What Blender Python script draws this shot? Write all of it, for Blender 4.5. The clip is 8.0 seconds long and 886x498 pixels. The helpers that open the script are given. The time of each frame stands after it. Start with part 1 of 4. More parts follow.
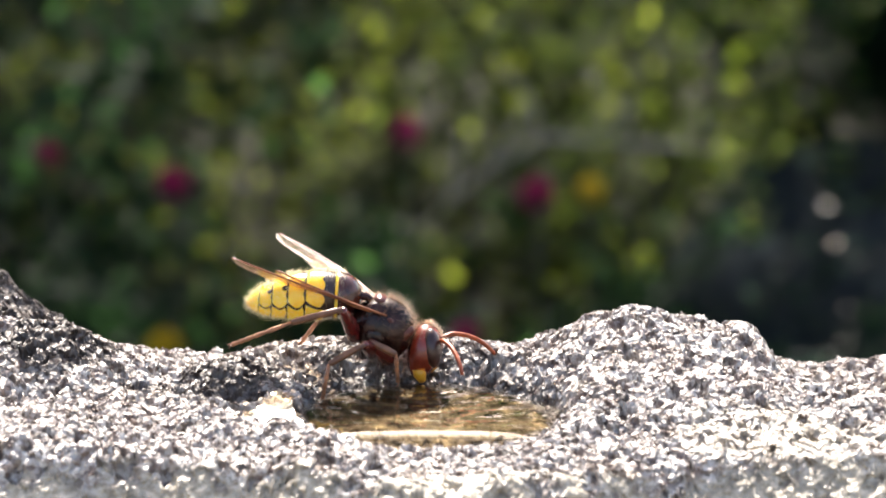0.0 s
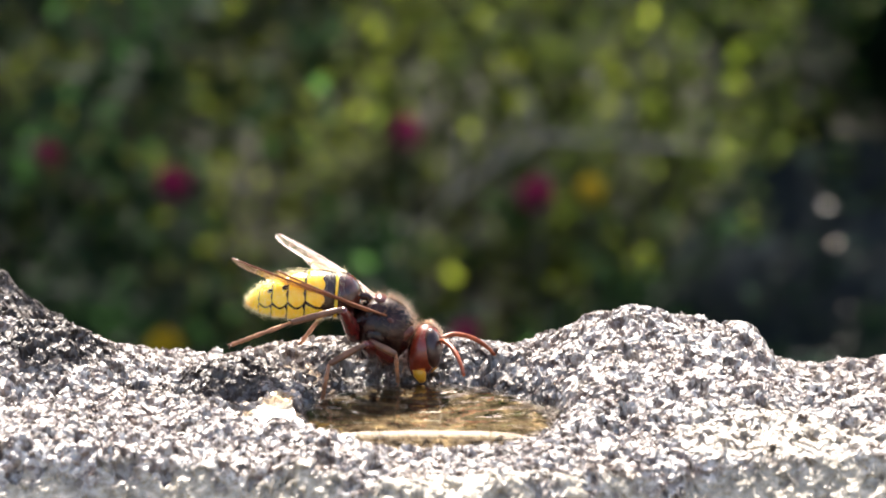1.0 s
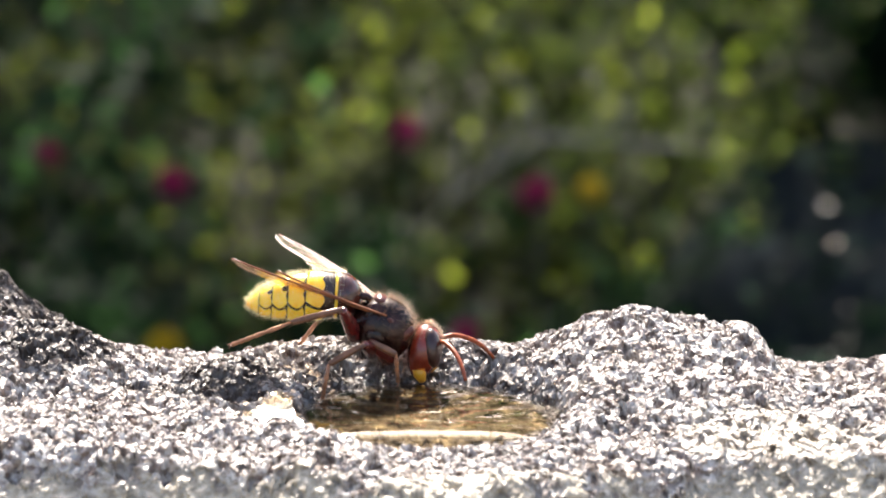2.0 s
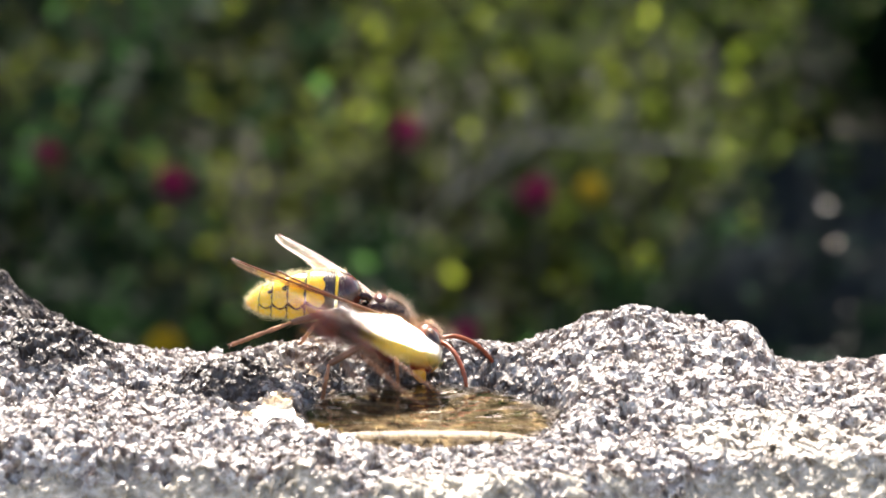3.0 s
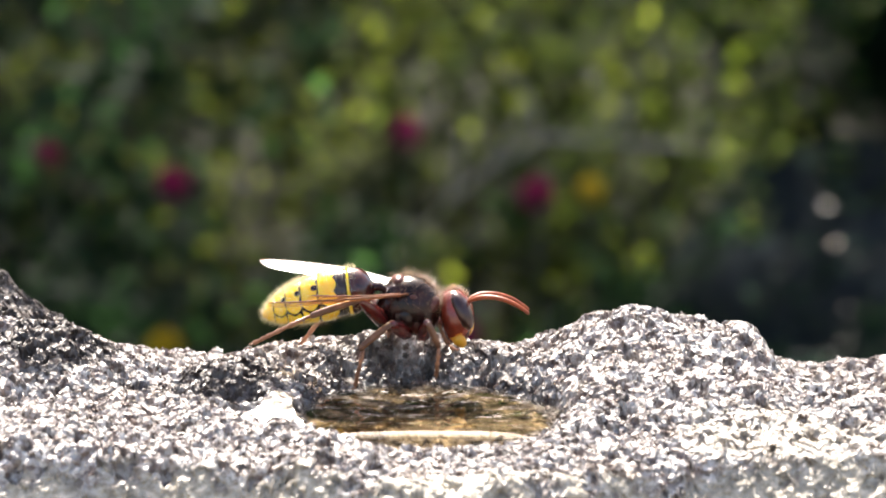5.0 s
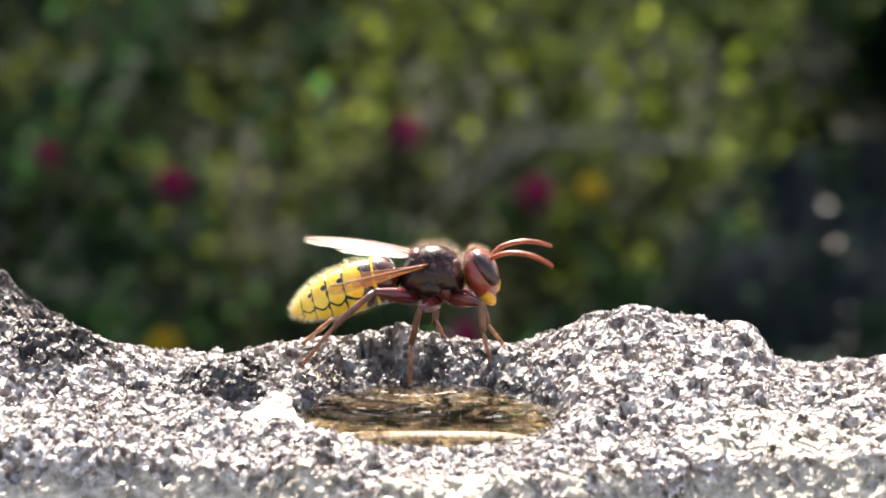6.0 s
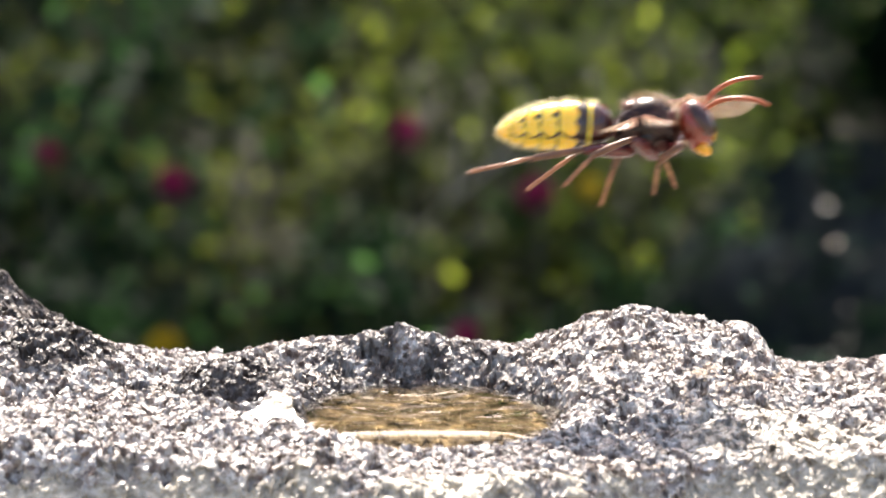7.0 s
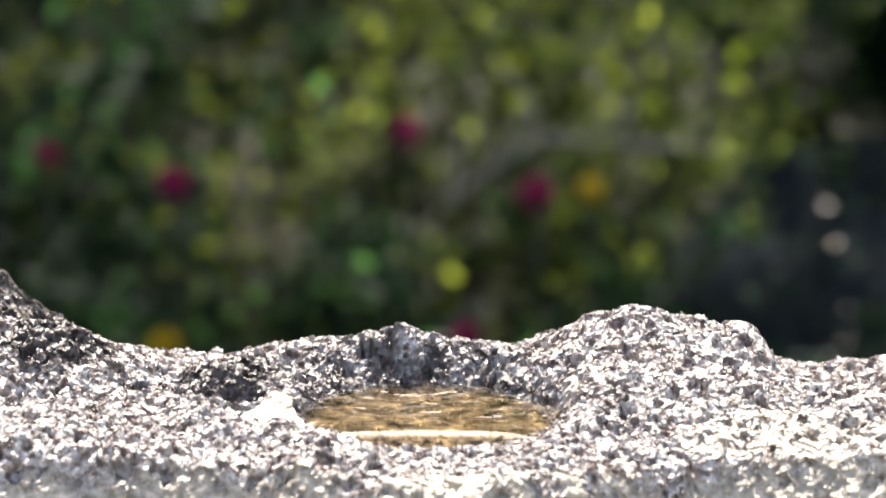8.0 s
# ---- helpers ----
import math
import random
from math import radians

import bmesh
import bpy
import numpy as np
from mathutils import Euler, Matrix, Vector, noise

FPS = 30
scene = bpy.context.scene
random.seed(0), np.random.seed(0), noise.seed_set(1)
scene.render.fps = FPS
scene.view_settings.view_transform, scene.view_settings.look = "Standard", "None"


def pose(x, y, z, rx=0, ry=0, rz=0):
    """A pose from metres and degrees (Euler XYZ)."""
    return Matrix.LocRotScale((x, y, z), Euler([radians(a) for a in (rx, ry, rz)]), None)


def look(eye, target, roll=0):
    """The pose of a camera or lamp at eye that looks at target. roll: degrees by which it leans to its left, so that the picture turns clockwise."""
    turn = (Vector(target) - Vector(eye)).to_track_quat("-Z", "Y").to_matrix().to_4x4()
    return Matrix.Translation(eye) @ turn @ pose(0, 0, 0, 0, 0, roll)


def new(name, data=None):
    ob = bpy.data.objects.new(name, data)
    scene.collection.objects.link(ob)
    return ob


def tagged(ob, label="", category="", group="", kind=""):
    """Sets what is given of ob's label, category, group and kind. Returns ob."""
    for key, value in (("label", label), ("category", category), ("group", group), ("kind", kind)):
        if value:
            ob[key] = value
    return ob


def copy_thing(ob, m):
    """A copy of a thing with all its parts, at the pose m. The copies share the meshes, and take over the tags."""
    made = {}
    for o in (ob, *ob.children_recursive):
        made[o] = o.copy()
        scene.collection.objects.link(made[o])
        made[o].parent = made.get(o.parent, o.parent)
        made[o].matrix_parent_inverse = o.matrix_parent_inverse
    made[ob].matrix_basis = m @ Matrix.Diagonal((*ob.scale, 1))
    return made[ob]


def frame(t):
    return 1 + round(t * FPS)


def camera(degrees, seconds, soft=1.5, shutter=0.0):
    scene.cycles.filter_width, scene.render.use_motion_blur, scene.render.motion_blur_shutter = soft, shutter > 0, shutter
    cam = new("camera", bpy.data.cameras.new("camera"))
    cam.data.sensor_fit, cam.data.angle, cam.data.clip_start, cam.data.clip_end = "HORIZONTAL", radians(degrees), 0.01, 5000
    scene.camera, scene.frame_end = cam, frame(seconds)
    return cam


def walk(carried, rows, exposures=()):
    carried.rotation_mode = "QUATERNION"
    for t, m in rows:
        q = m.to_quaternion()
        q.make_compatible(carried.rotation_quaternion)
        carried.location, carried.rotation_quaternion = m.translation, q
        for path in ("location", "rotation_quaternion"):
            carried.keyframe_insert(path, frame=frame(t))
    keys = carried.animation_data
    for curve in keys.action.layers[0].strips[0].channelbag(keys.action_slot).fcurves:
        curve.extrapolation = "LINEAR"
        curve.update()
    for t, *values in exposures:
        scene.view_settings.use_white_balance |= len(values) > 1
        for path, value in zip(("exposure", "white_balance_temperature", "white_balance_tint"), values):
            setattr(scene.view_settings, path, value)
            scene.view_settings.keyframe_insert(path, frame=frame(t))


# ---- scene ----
MM = 0.001
LEVEL = 0.60                      # height of the little pool above the soil, metres


def at(x, y, z):
    """Millimetres from the middle of the pool -> world."""
    return Vector((x * MM, y * MM, LEVEL + z * MM))


# ---- camera: on a tripod, long lens, small blur behind ----
cam = camera(12, 8.0, soft=1.8, shutter=0.4)
cam.data.dof.use_dof = True
cam.data.dof.focus_distance = 0.452
cam.data.dof.aperture_fstop = 46.0
STAND = Matrix.Translation(at(0.83, -428.7, 108.9)) @ pose(0, 0, 0, 78.0, 0, 0)
walk(cam, [(0, STAND), (8.0, STAND)], exposures=[(0, 1.98, 6700, 13), (8.0, 1.98, 6700, 13)])

# ---- light: high sun behind the stone, a little to one side ----
SUN_WAY = Vector((2.0, -24.0, -26.0)).normalized()
world = bpy.data.worlds.new("sky")
world.use_nodes = True
scene.world = world
sky = world.node_tree.nodes.new("ShaderNodeTexSky")
sky.sky_type = "NISHITA"
sky.sun_disc = False
sky.sun_elevation = radians(47)
sky.sun_rotation = radians(-4.8)
sky.dust_density = 4.0
sky.ozone_density = 0.4
background = world.node_tree.nodes["Background"]
background.inputs["Strength"].default_value = 0.10
world.node_tree.links.new(sky.outputs["Color"], background.inputs["Color"])
sun = new("sun", bpy.data.lights.new("sun", "SUN"))
sun.data.energy = 5.0
sun.data.angle = radians(0.53)
sun.data.color = (1.0, 0.95, 0.86)
sun.matrix_world = look((0, 0, 0), SUN_WAY)


# ---- materials ----
class Nodes:
    """A material and short ways to add nodes to it."""

    def __init__(self, name):
        self.mat = bpy.data.materials.new(name)
        self.mat.use_nodes = True
        self.tree = self.mat.node_tree
        self.bsdf = self.tree.nodes["Principled BSDF"]
        self.out = self.tree.nodes["Material Output"]
        self.coords = self.tree.nodes.new("ShaderNodeTexCoord")

    def add(self, kind, **values):
        n = self.tree.nodes.new(kind)
        for key, value in values.items():
            setattr(n, key, value)
        return n

    def link(self, a, b):
        self.tree.links.new(a, b)

    def put(self, socket, value):
        if isinstance(value, bpy.types.NodeSocket):
            self.link(value, socket)
        else:
            socket.default_value = value

    def noise(self, scale, detail=3.0, rough=0.55, vector=None):
        n = self.add("ShaderNodeTexNoise")
        n.inputs["Scale"].default_value = scale
        n.inputs["Detail"].default_value = detail
        n.inputs["Roughness"].default_value = rough
        self.link(vector or self.coords.outputs["Object"], n.inputs["Vector"])
        return n.outputs["Fac"]

    def cells(self, scale, feature="F1", output="Distance", vector=None):
        n = self.add("ShaderNodeTexVoronoi", feature=feature)
        n.inputs["Scale"].default_value = scale
        self.link(vector or self.coords.outputs["Object"], n.inputs["Vector"])
        return n.outputs[output]

    def ramp(self, fac, stops):
        n = self.add("ShaderNodeValToRGB")
        r = n.color_ramp
        while len(r.elements) < len(stops):
            r.elements.new(0.5)
        for e, (p, c) in zip(r.elements, stops):
            e.position = p
            e.color = (*c, 1) if len(c) == 3 else c
        self.link(fac, n.inputs["Fac"])
        return n.outputs["Color"]

    def math(self, op, a, b=0.0, clamp=False):
        n = self.add("ShaderNodeMath", operation=op, use_clamp=clamp)
        self.put(n.inputs[0], a)
        self.put(n.inputs[1], b)
        return n.outputs[0]

    def mix(self, fac, a, b, blend="MIX"):
        n = self.add("ShaderNodeMix", data_type="RGBA", blend_type=blend)
        self.put(n.inputs["Factor"], fac)
        self.put(n.inputs["A"], a if isinstance(a, bpy.types.NodeSocket) else (*a, 1))
        self.put(n.inputs["B"], b if isinstance(b, bpy.types.NodeSocket) else (*b, 1))
        return n.outputs["Result"]

    def bump(self, height, strength, distance):
        n = self.add("ShaderNodeBump")
        n.inputs["Strength"].default_value = strength
        n.inputs["Distance"].default_value = distance
        self.link(height, n.inputs["Height"])
        self.link(n.outputs["Normal"], self.bsdf.inputs["Normal"])
        return n.outputs["Normal"]

    def surface(self, colour, rough, **more):
        self.put(self.bsdf.inputs["Base Color"], colour if isinstance(colour, bpy.types.NodeSocket) else (*colour, 1))
        self.put(self.bsdf.inputs["Roughness"], rough)
        for key, value in more.items():
            self.put(self.bsdf.inputs[key.replace("_", " ")], value)
        return self.mat


def stone_material():
    n = Nodes("volcanic_stone")
    grain = n.cells(1500, output="Color")
    sep = n.add("ShaderNodeSeparateColor")
    n.link(grain, sep.inputs["Color"])
    base = n.ramp(sep.outputs["Red"], [(0.0, (0.045, 0.028, 0.018)), (0.24, (0.17, 0.130, 0.102)), (0.48, (0.41, 0.37, 0.330)),
                                       (1.0, (0.72, 0.69, 0.645))])
    fine = n.noise(5200, 4)
    base = n.mix(0.25, base, n.ramp(fine, [(0.3, (0.05, 0.05, 0.05)), (0.7, (0.40, 0.39, 0.37))]))
    warm = n.noise(140, 3)
    base = n.mix(n.ramp(warm, [(0.52, (0, 0, 0)), (0.74, (0.4, 0.4, 0.4))]), base, (0.30, 0.22, 0.14))
    base = n.mix(n.ramp(n.noise(900, 2), [(0.47, (0, 0, 0)), (0.58, (0.55, 0.55, 0.55))]), base, (0.14, 0.086, 0.070))
    lichen = n.add("ShaderNodeAttribute", attribute_name="lichen").outputs["Fac"]
    crust = n.ramp(n.noise(700, 4), [(0.3, (0.12, 0.097, 0.068)), (0.5, (0.35, 0.31, 0.23)), (0.7, (0.58, 0.53, 0.43))])
    base = n.mix(n.math("MULTIPLY", lichen, 0.85), base, crust)
    # pool wetness, plus shade painted into the colour at left hump and cleft
    attr = n.add("ShaderNodeAttribute", attribute_name="wet_shade")
    wet_shade = attr.outputs["Fac"]
    base = n.mix(n.math("MULTIPLY", wet_shade, 0.88), base, (0.026, 0.018, 0.014))
    bed = n.add("ShaderNodeAttribute", attribute_name="bed").outputs["Fac"]
    silt = n.ramp(n.noise(420, 4), [(0.3, (0.026, 0.020, 0.013)), (0.50, (0.062, 0.047, 0.029)), (0.64, (0.115, 0.086, 0.050)), (0.78, (0.24, 0.175, 0.085))])
    base = n.mix(bed, base, silt)
    rough = n.math("ADD", n.math("MULTIPLY", sep.outputs["Green"], 0.42), 0.30)
    rough = n.math("MULTIPLY", rough, n.math("SUBTRACT", 1.0, n.math("MULTIPLY", wet_shade, 0.25)))
    relief = n.math("ADD", n.math("MULTIPLY", n.cells(1300), -1.0), n.math("MULTIPLY", n.noise(5200, 3), 0.35))
    rough = n.math("ADD", rough, n.math("MULTIPLY", bed, 0.7), True)
    n.bump(relief, 0.55, 0.00030)
    return n.surface(base, rough, Specular_IOR_Level=n.math("SUBTRACT", n.math("SUBTRACT", 0.55, n.math("MULTIPLY", bed, 0.5)), n.math("MULTIPLY", wet_shade, 0.28), True))


def water_material():
    n = Nodes("water")
    return n.surface((1.0, 0.95, 0.84), 0.05, IOR=1.333, Transmission_Weight=1.0)


def leaf_material(name, dark, light, through_tint, gloss=0.6, shine=0.0):
    n = Nodes(name)
    geo = n.add("ShaderNodeNewGeometry")
    c = n.ramp(geo.outputs["Random Per Island"], [(0.0, tuple(a * 0.6 for a in dark)), (0.66, tuple(a * 0.8 + b * 0.2 for a, b in zip(dark, light))), (0.86, light), (1.0, tuple(b * 2.0 for b in light))])
    c = n.mix(n.math("MULTIPLY", n.noise(60, 3), 0.4), c, dark)
    n.surface(c, gloss, Specular_IOR_Level=shine)
    tr = n.add("ShaderNodeBsdfTranslucent")
    deep = n.ramp(geo.outputs["Random Per Island"], [(0.0, tuple(v * 0.20 for v in through_tint)), (0.68, tuple(v * 0.30 for v in through_tint)), (0.86, through_tint),
                                                     (1.0, tuple(min(v * 3.0, 0.9) for v in through_tint))])
    n.link(n.mix(0.6, c, deep), tr.inputs["Color"])
    m = n.add("ShaderNodeMixShader")
    m.inputs["Fac"].default_value = 0.62
    n.link(n.bsdf.outputs["BSDF"], m.inputs[1])
    n.link(tr.outputs["BSDF"], m.inputs[2])
    n.link(m.outputs["Shader"], n.out.inputs["Surface"])
    return n.mat


def plain(name, colour, rough, spread=0.25, scale=400.0, relief=0.0, **more):
    n = Nodes(name)
    lo = tuple(v * (1 - spread) for v in colour)
    hi = tuple(min(1, v * (1 + spread)) for v in colour)
    c = n.ramp(n.noise(scale, 3), [(0.3, lo), (0.7, hi)])
    if relief:
        n.bump(n.noise(scale * 4, 3), 0.6, relief)
    return n.surface(c, rough, **more)


def segment_material(name, kind):
    """Chitin of one abdominal ring. u runs round the ring from the belly, v from front to rear."""
    n = Nodes(name)
    sep = n.add("ShaderNodeSeparateXYZ")
    n.link(n.coords.outputs["UV"], sep.inputs["Vector"])
    u, v = sep.outputs["X"], sep.outputs["Y"]
    wob = n.math("MULTIPLY", n.math("SUBTRACT", n.noise(900, 2), 0.5), 0.08)
    vw = n.math("ADD", v, wob)
    yellow = n.ramp(n.noise(1500, 2), [(0.3, (0.94, 0.52, 0.02)), (0.7, (0.99, 0.66, 0.05))])
    black = (0.022, 0.010, 0.006)
    brown = n.ramp(n.noise(1200, 2), [(0.3, (0.022, 0.006, 0.004)), (0.7, (0.085, 0.016, 0.008))])
    def near(value, pos, size):
        return n.math("DIVIDE", n.math("SUBTRACT", value, pos), size)

    def inside(*offs):
        total = n.math("MULTIPLY", offs[0], offs[0])
        for o in offs[1:]:
            total = n.math("ADD", total, n.math("MULTIPLY", o, o))
        return n.math("LESS_THAN", total, 1.0)

    if kind == "first":
        c = n.mix(n.math("GREATER_THAN", vw, 0.90), brown, yellow)
    else:
        lobes = n.math("ABSOLUTE", n.math("SINE", n.math("MULTIPLY", u, math.pi * 10)))
        front, wave = {"second": (0.50, 0.12), "middle": (0.21, 0.09), "tip": (0.16, 0.06)}[kind]
        edge = n.math("SUBTRACT", front, n.math("MULTIPLY", lobes, wave))
        c = n.mix(n.math("LESS_THAN", vw, edge), yellow, black)
        if kind != "tip":
            bow = n.math("MULTIPLY", n.math("SINE", n.math("MULTIPLY", v, math.pi)), 0.040)
            for pos, way in ((0.235, -1.0), (0.765, 1.0)):      # scalloped seam between back plates and belly plates
                seam = n.math("ADD", pos, n.math("MULTIPLY", bow, way))
                c = n.mix(n.math("LESS_THAN", n.math("ABSOLUTE", n.math("SUBTRACT", u, seam)), n.math("ADD", 0.007, n.math("MULTIPLY", lobes, 0.008))), c, black)
            for pos in (() if kind == "second" else (0.355, 0.645)):      # dark spots on the flanks
                c = n.mix(inside(near(u, pos, 0.022), near(vw, front + 0.05, 0.20)), c, black)
            c = n.mix(inside(near(u, 0.5, 0.03), near(vw, front, 0.35)), c, black)
    n.bump(n.noise(3800, 2), 0.3, 0.00003)
    return n.surface(c, 0.24, Subsurface_Weight=0.7, Subsurface_Scale=1.0, Subsurface_Radius=(0.0016, 0.0011, 0.0002), Coat_Weight=0.5)


def wing_material():
    n = Nodes("wing_membrane")
    c = n.ramp(n.noise(500, 2), [(0.3, (0.40, 0.14, 0.02)), (0.7, (0.60, 0.25, 0.04))])
    sep = n.add("ShaderNodeSeparateXYZ")
    n.link(n.coords.outputs["Object"], sep.inputs["Vector"])
    out = n.math("MULTIPLY", sep.outputs["X"], 1 / 0.018)
    c = n.mix(n.ramp(out, [(0.35, (0, 0, 0)), (0.75, (1, 1, 1))]), c, (0.20, 0.105, 0.05))      # smoky towards the tip
    n.bump(n.noise(500, 2), 0.3, 0.0003)
    n.surface(c, 0.5)
    tr = n.add("ShaderNodeBsdfTranslucent")
    n.link(c, tr.inputs["Color"])
    clear = n.add("ShaderNodeBsdfTransparent")
    clear.inputs["Color"].default_value = (0.90, 0.76, 0.56, 1)
    gloss = n.add("ShaderNodeBsdfGlossy")
    gloss.inputs["Color"].default_value = (1.0, 0.97, 0.92, 1)
    gloss.inputs["Roughness"].default_value = 0.22
    last = n.bsdf.outputs["BSDF"]
    for shader, share in ((tr.outputs["BSDF"], 0.5), (clear.outputs["BSDF"], 0.76), (gloss.outputs["BSDF"], 0.16)):
        m = n.add("ShaderNodeMixShader")
        m.inputs["Fac"].default_value = share
        n.link(last, m.inputs[1])
        n.link(shader, m.inputs[2])
        last = m.outputs["Shader"]
    n.link(last, n.out.inputs["Surface"])
    return n.mat


STONE = stone_material()
WATER = water_material()


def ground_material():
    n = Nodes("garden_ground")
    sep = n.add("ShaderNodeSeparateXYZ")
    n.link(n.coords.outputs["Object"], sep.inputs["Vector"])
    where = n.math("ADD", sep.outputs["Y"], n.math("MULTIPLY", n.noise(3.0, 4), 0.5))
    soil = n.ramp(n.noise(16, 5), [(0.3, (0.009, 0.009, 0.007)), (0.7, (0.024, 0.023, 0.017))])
    # pale near ground, out of view, added to bounce light onto the stone's front
    bounce_sand = n.ramp(n.noise(60, 4), [(0.3, (0.17, 0.148, 0.118)), (0.7, (0.28, 0.25, 0.205))])
    c = n.mix(n.ramp(where, [(0.55, (1, 1, 1)), (0.8, (0, 0, 0))]), soil, bounce_sand)
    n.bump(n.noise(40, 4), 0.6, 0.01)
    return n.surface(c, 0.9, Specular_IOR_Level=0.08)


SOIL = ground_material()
BARK = plain("bark", (0.008, 0.011, 0.008), 0.8, 0.4, 60, 0.002, Specular_IOR_Level=0.08)
LEAF_GREEN = leaf_material("leaf_green", (0.007, 0.024, 0.015), (0.024, 0.064, 0.024), (0.060, 0.16, 0.026))
LEAF_DARK = leaf_material("leaf_dark", (0.006, 0.018, 0.0135), (0.015, 0.042, 0.022), (0.038, 0.092, 0.017), 0.5, 0.03)
LEAF_LIME = leaf_material("leaf_lime", (0.026, 0.046, 0.022), (0.088, 0.130, 0.026), (0.25, 0.36, 0.026), 0.5, 0.06)
LEAF_SHINY = leaf_material("leaf_shiny", (0.004, 0.014, 0.010), (0.012, 0.028, 0.020), (0.03, 0.06, 0.03), 0.26, 0.26)
LEAF_OLIVE = leaf_material("leaf_olive", (0.013, 0.026, 0.014), (0.066, 0.080, 0.020), (0.17, 0.21, 0.020), 0.5, 0.05)
LEAF_GREY = leaf_material("leaf_grey", (0.014, 0.030, 0.028), (0.026, 0.050, 0.046), (0.030, 0.070, 0.042), 0.45, 0.08)
MAGENTA = leaf_material("petal_magenta", (0.11, 0.006, 0.045), (0.19, 0.012, 0.078), (0.19, 0.010, 0.07))
PALE_BARK = plain("pale_bark", (0.21, 0.20, 0.17), 0.7, 0.35, 90, 0.001, Specular_IOR_Level=0.15)
YELLOW_PETAL = leaf_material("petal_yellow", (0.20, 0.15, 0.012), (0.30, 0.23, 0.03), (0.30, 0.23, 0.02))
# near-black base colour carries the shade on the garden's right
SHADE_STONE = plain("shade_stone", (0.012, 0.015, 0.0165), 0.95, 0.45, 18, 0.002, Specular_IOR_Level=0.0)
THORAX = plain("thorax_chitin", (0.020, 0.0058, 0.0042), 0.25, 0.8, 450, 0.00012, Specular_IOR_Level=0.35)
COLLAR = plain("collar_chitin", (0.075, 0.012, 0.007), 0.30, 0.5, 600, 0.00006)
RED = plain("red_chitin", (0.20, 0.026, 0.011), 0.26, 0.35, 600, 0.00004, Coat_Weight=0.4)
LEG = plain("leg_chitin", (0.085, 0.009, 0.0075), 0.26, 0.4, 700, 0.00003, Coat_Weight=0.4)
SHIN = plain("shin_chitin", (0.13, 0.058, 0.030), 0.38, 0.5, 700, 0.00003)
FOOT = plain("foot_chitin", (0.30, 0.135, 0.070), 0.42, 0.4, 900, 0.00003)
ANTENNA = plain("antenna_chitin", (0.30, 0.060, 0.015), 0.36, 0.3, 900)
EYE = plain("eye", (0.034, 0.010, 0.007), 0.30, 0.4, 900, Coat_Weight=0.25)
MALAR = plain("malar_orange", (0.52, 0.15, 0.012), 0.32, 0.3, 600)
FACE = plain("face_yellow", (0.66, 0.32, 0.02), 0.32, 0.2, 600)
HAIR = plain("hair", (0.24, 0.13, 0.055), 0.45, 0.4, 900)
PALE_HAIR = plain("pale_hair", (0.88, 0.74, 0.42), 0.45, 0.2, 900)
VEIN = plain("wing_vein", (0.16, 0.050, 0.015), 0.35, 0.3, 900)
WING = wing_material()
SEG_FIRST = segment_material("segment_first", "first")
SEG_SECOND = segment_material("segment_second", "second")
SEG_YELLOW = segment_material("segment_yellow", "middle")
SEG_TIP = segment_material("segment_tip", "tip")


# ---- building helpers ----
def part(name, bm, material, parent=None, label=""):
    me = bpy.data.meshes.new(name)
    bm.to_mesh(me)
    bm.free()
    for p in me.polygons:
        p.use_smooth = True
    me.materials.append(material)
    ob = new(name, me)
    if parent:
        ob.parent = parent
    if label:
        ob["label"] = label
    return ob


def array_mesh(name, verts, faces, material, smooth=True):
    """A mesh from numpy arrays, faces all of one corner count."""
    me = bpy.data.meshes.new(name)
    k = faces.shape[1]
    me.vertices.add(len(verts))
    me.vertices.foreach_set("co", np.ascontiguousarray(verts, dtype=np.float32).ravel())
    me.loops.add(faces.size)
    me.loops.foreach_set("vertex_index", np.ascontiguousarray(faces, dtype=np.int32).ravel())
    me.polygons.add(len(faces))
    me.polygons.foreach_set("loop_start", np.arange(0, faces.size, k, dtype=np.int32))
    me.polygons.foreach_set("use_smooth", np.full(len(faces), smooth))
    me.materials.append(material)
    me.update(calc_edges=True)
    return me


def loft(bm, stations, around=24, uv=None):
    """Rings in the yz plane along x: (x, z, half width, half height), in mm; closed at both ends. Returns the verts."""
    rings = []
    for x, zc, ry, rz in stations:
        ring = []
        for i in range(around):
            a = 2 * math.pi * i / around - math.pi / 2
            ring.append(bm.verts.new((x * MM, math.cos(a) * ry * MM, (zc + math.sin(a) * rz) * MM)))
        rings.append(ring)
    n = len(rings)
    for j in range(n - 1):
        for i in range(around):
            f = bm.faces.new((rings[j][i], rings[j][(i + 1) % around], rings[j + 1][(i + 1) % around], rings[j + 1][i]))
            if uv:
                us = (i / around, (i + 1) / around, (i + 1) / around, i / around)
                vs = (j / (n - 1), j / (n - 1), (j + 1) / (n - 1), (j + 1) / (n - 1))
                for loop, a, b in zip(f.loops, us, vs):
                    loop[uv].uv = (a, b)
    for ring, k in ((rings[0], 0.0), (rings[-1], 1.0)):
        f = bm.faces.new(ring)
        if uv:
            for i, loop in enumerate(f.loops):
                loop[uv].uv = (i / around, k)
    bmesh.ops.recalc_face_normals(bm, faces=bm.faces)
    return [v for r in rings for v in r]


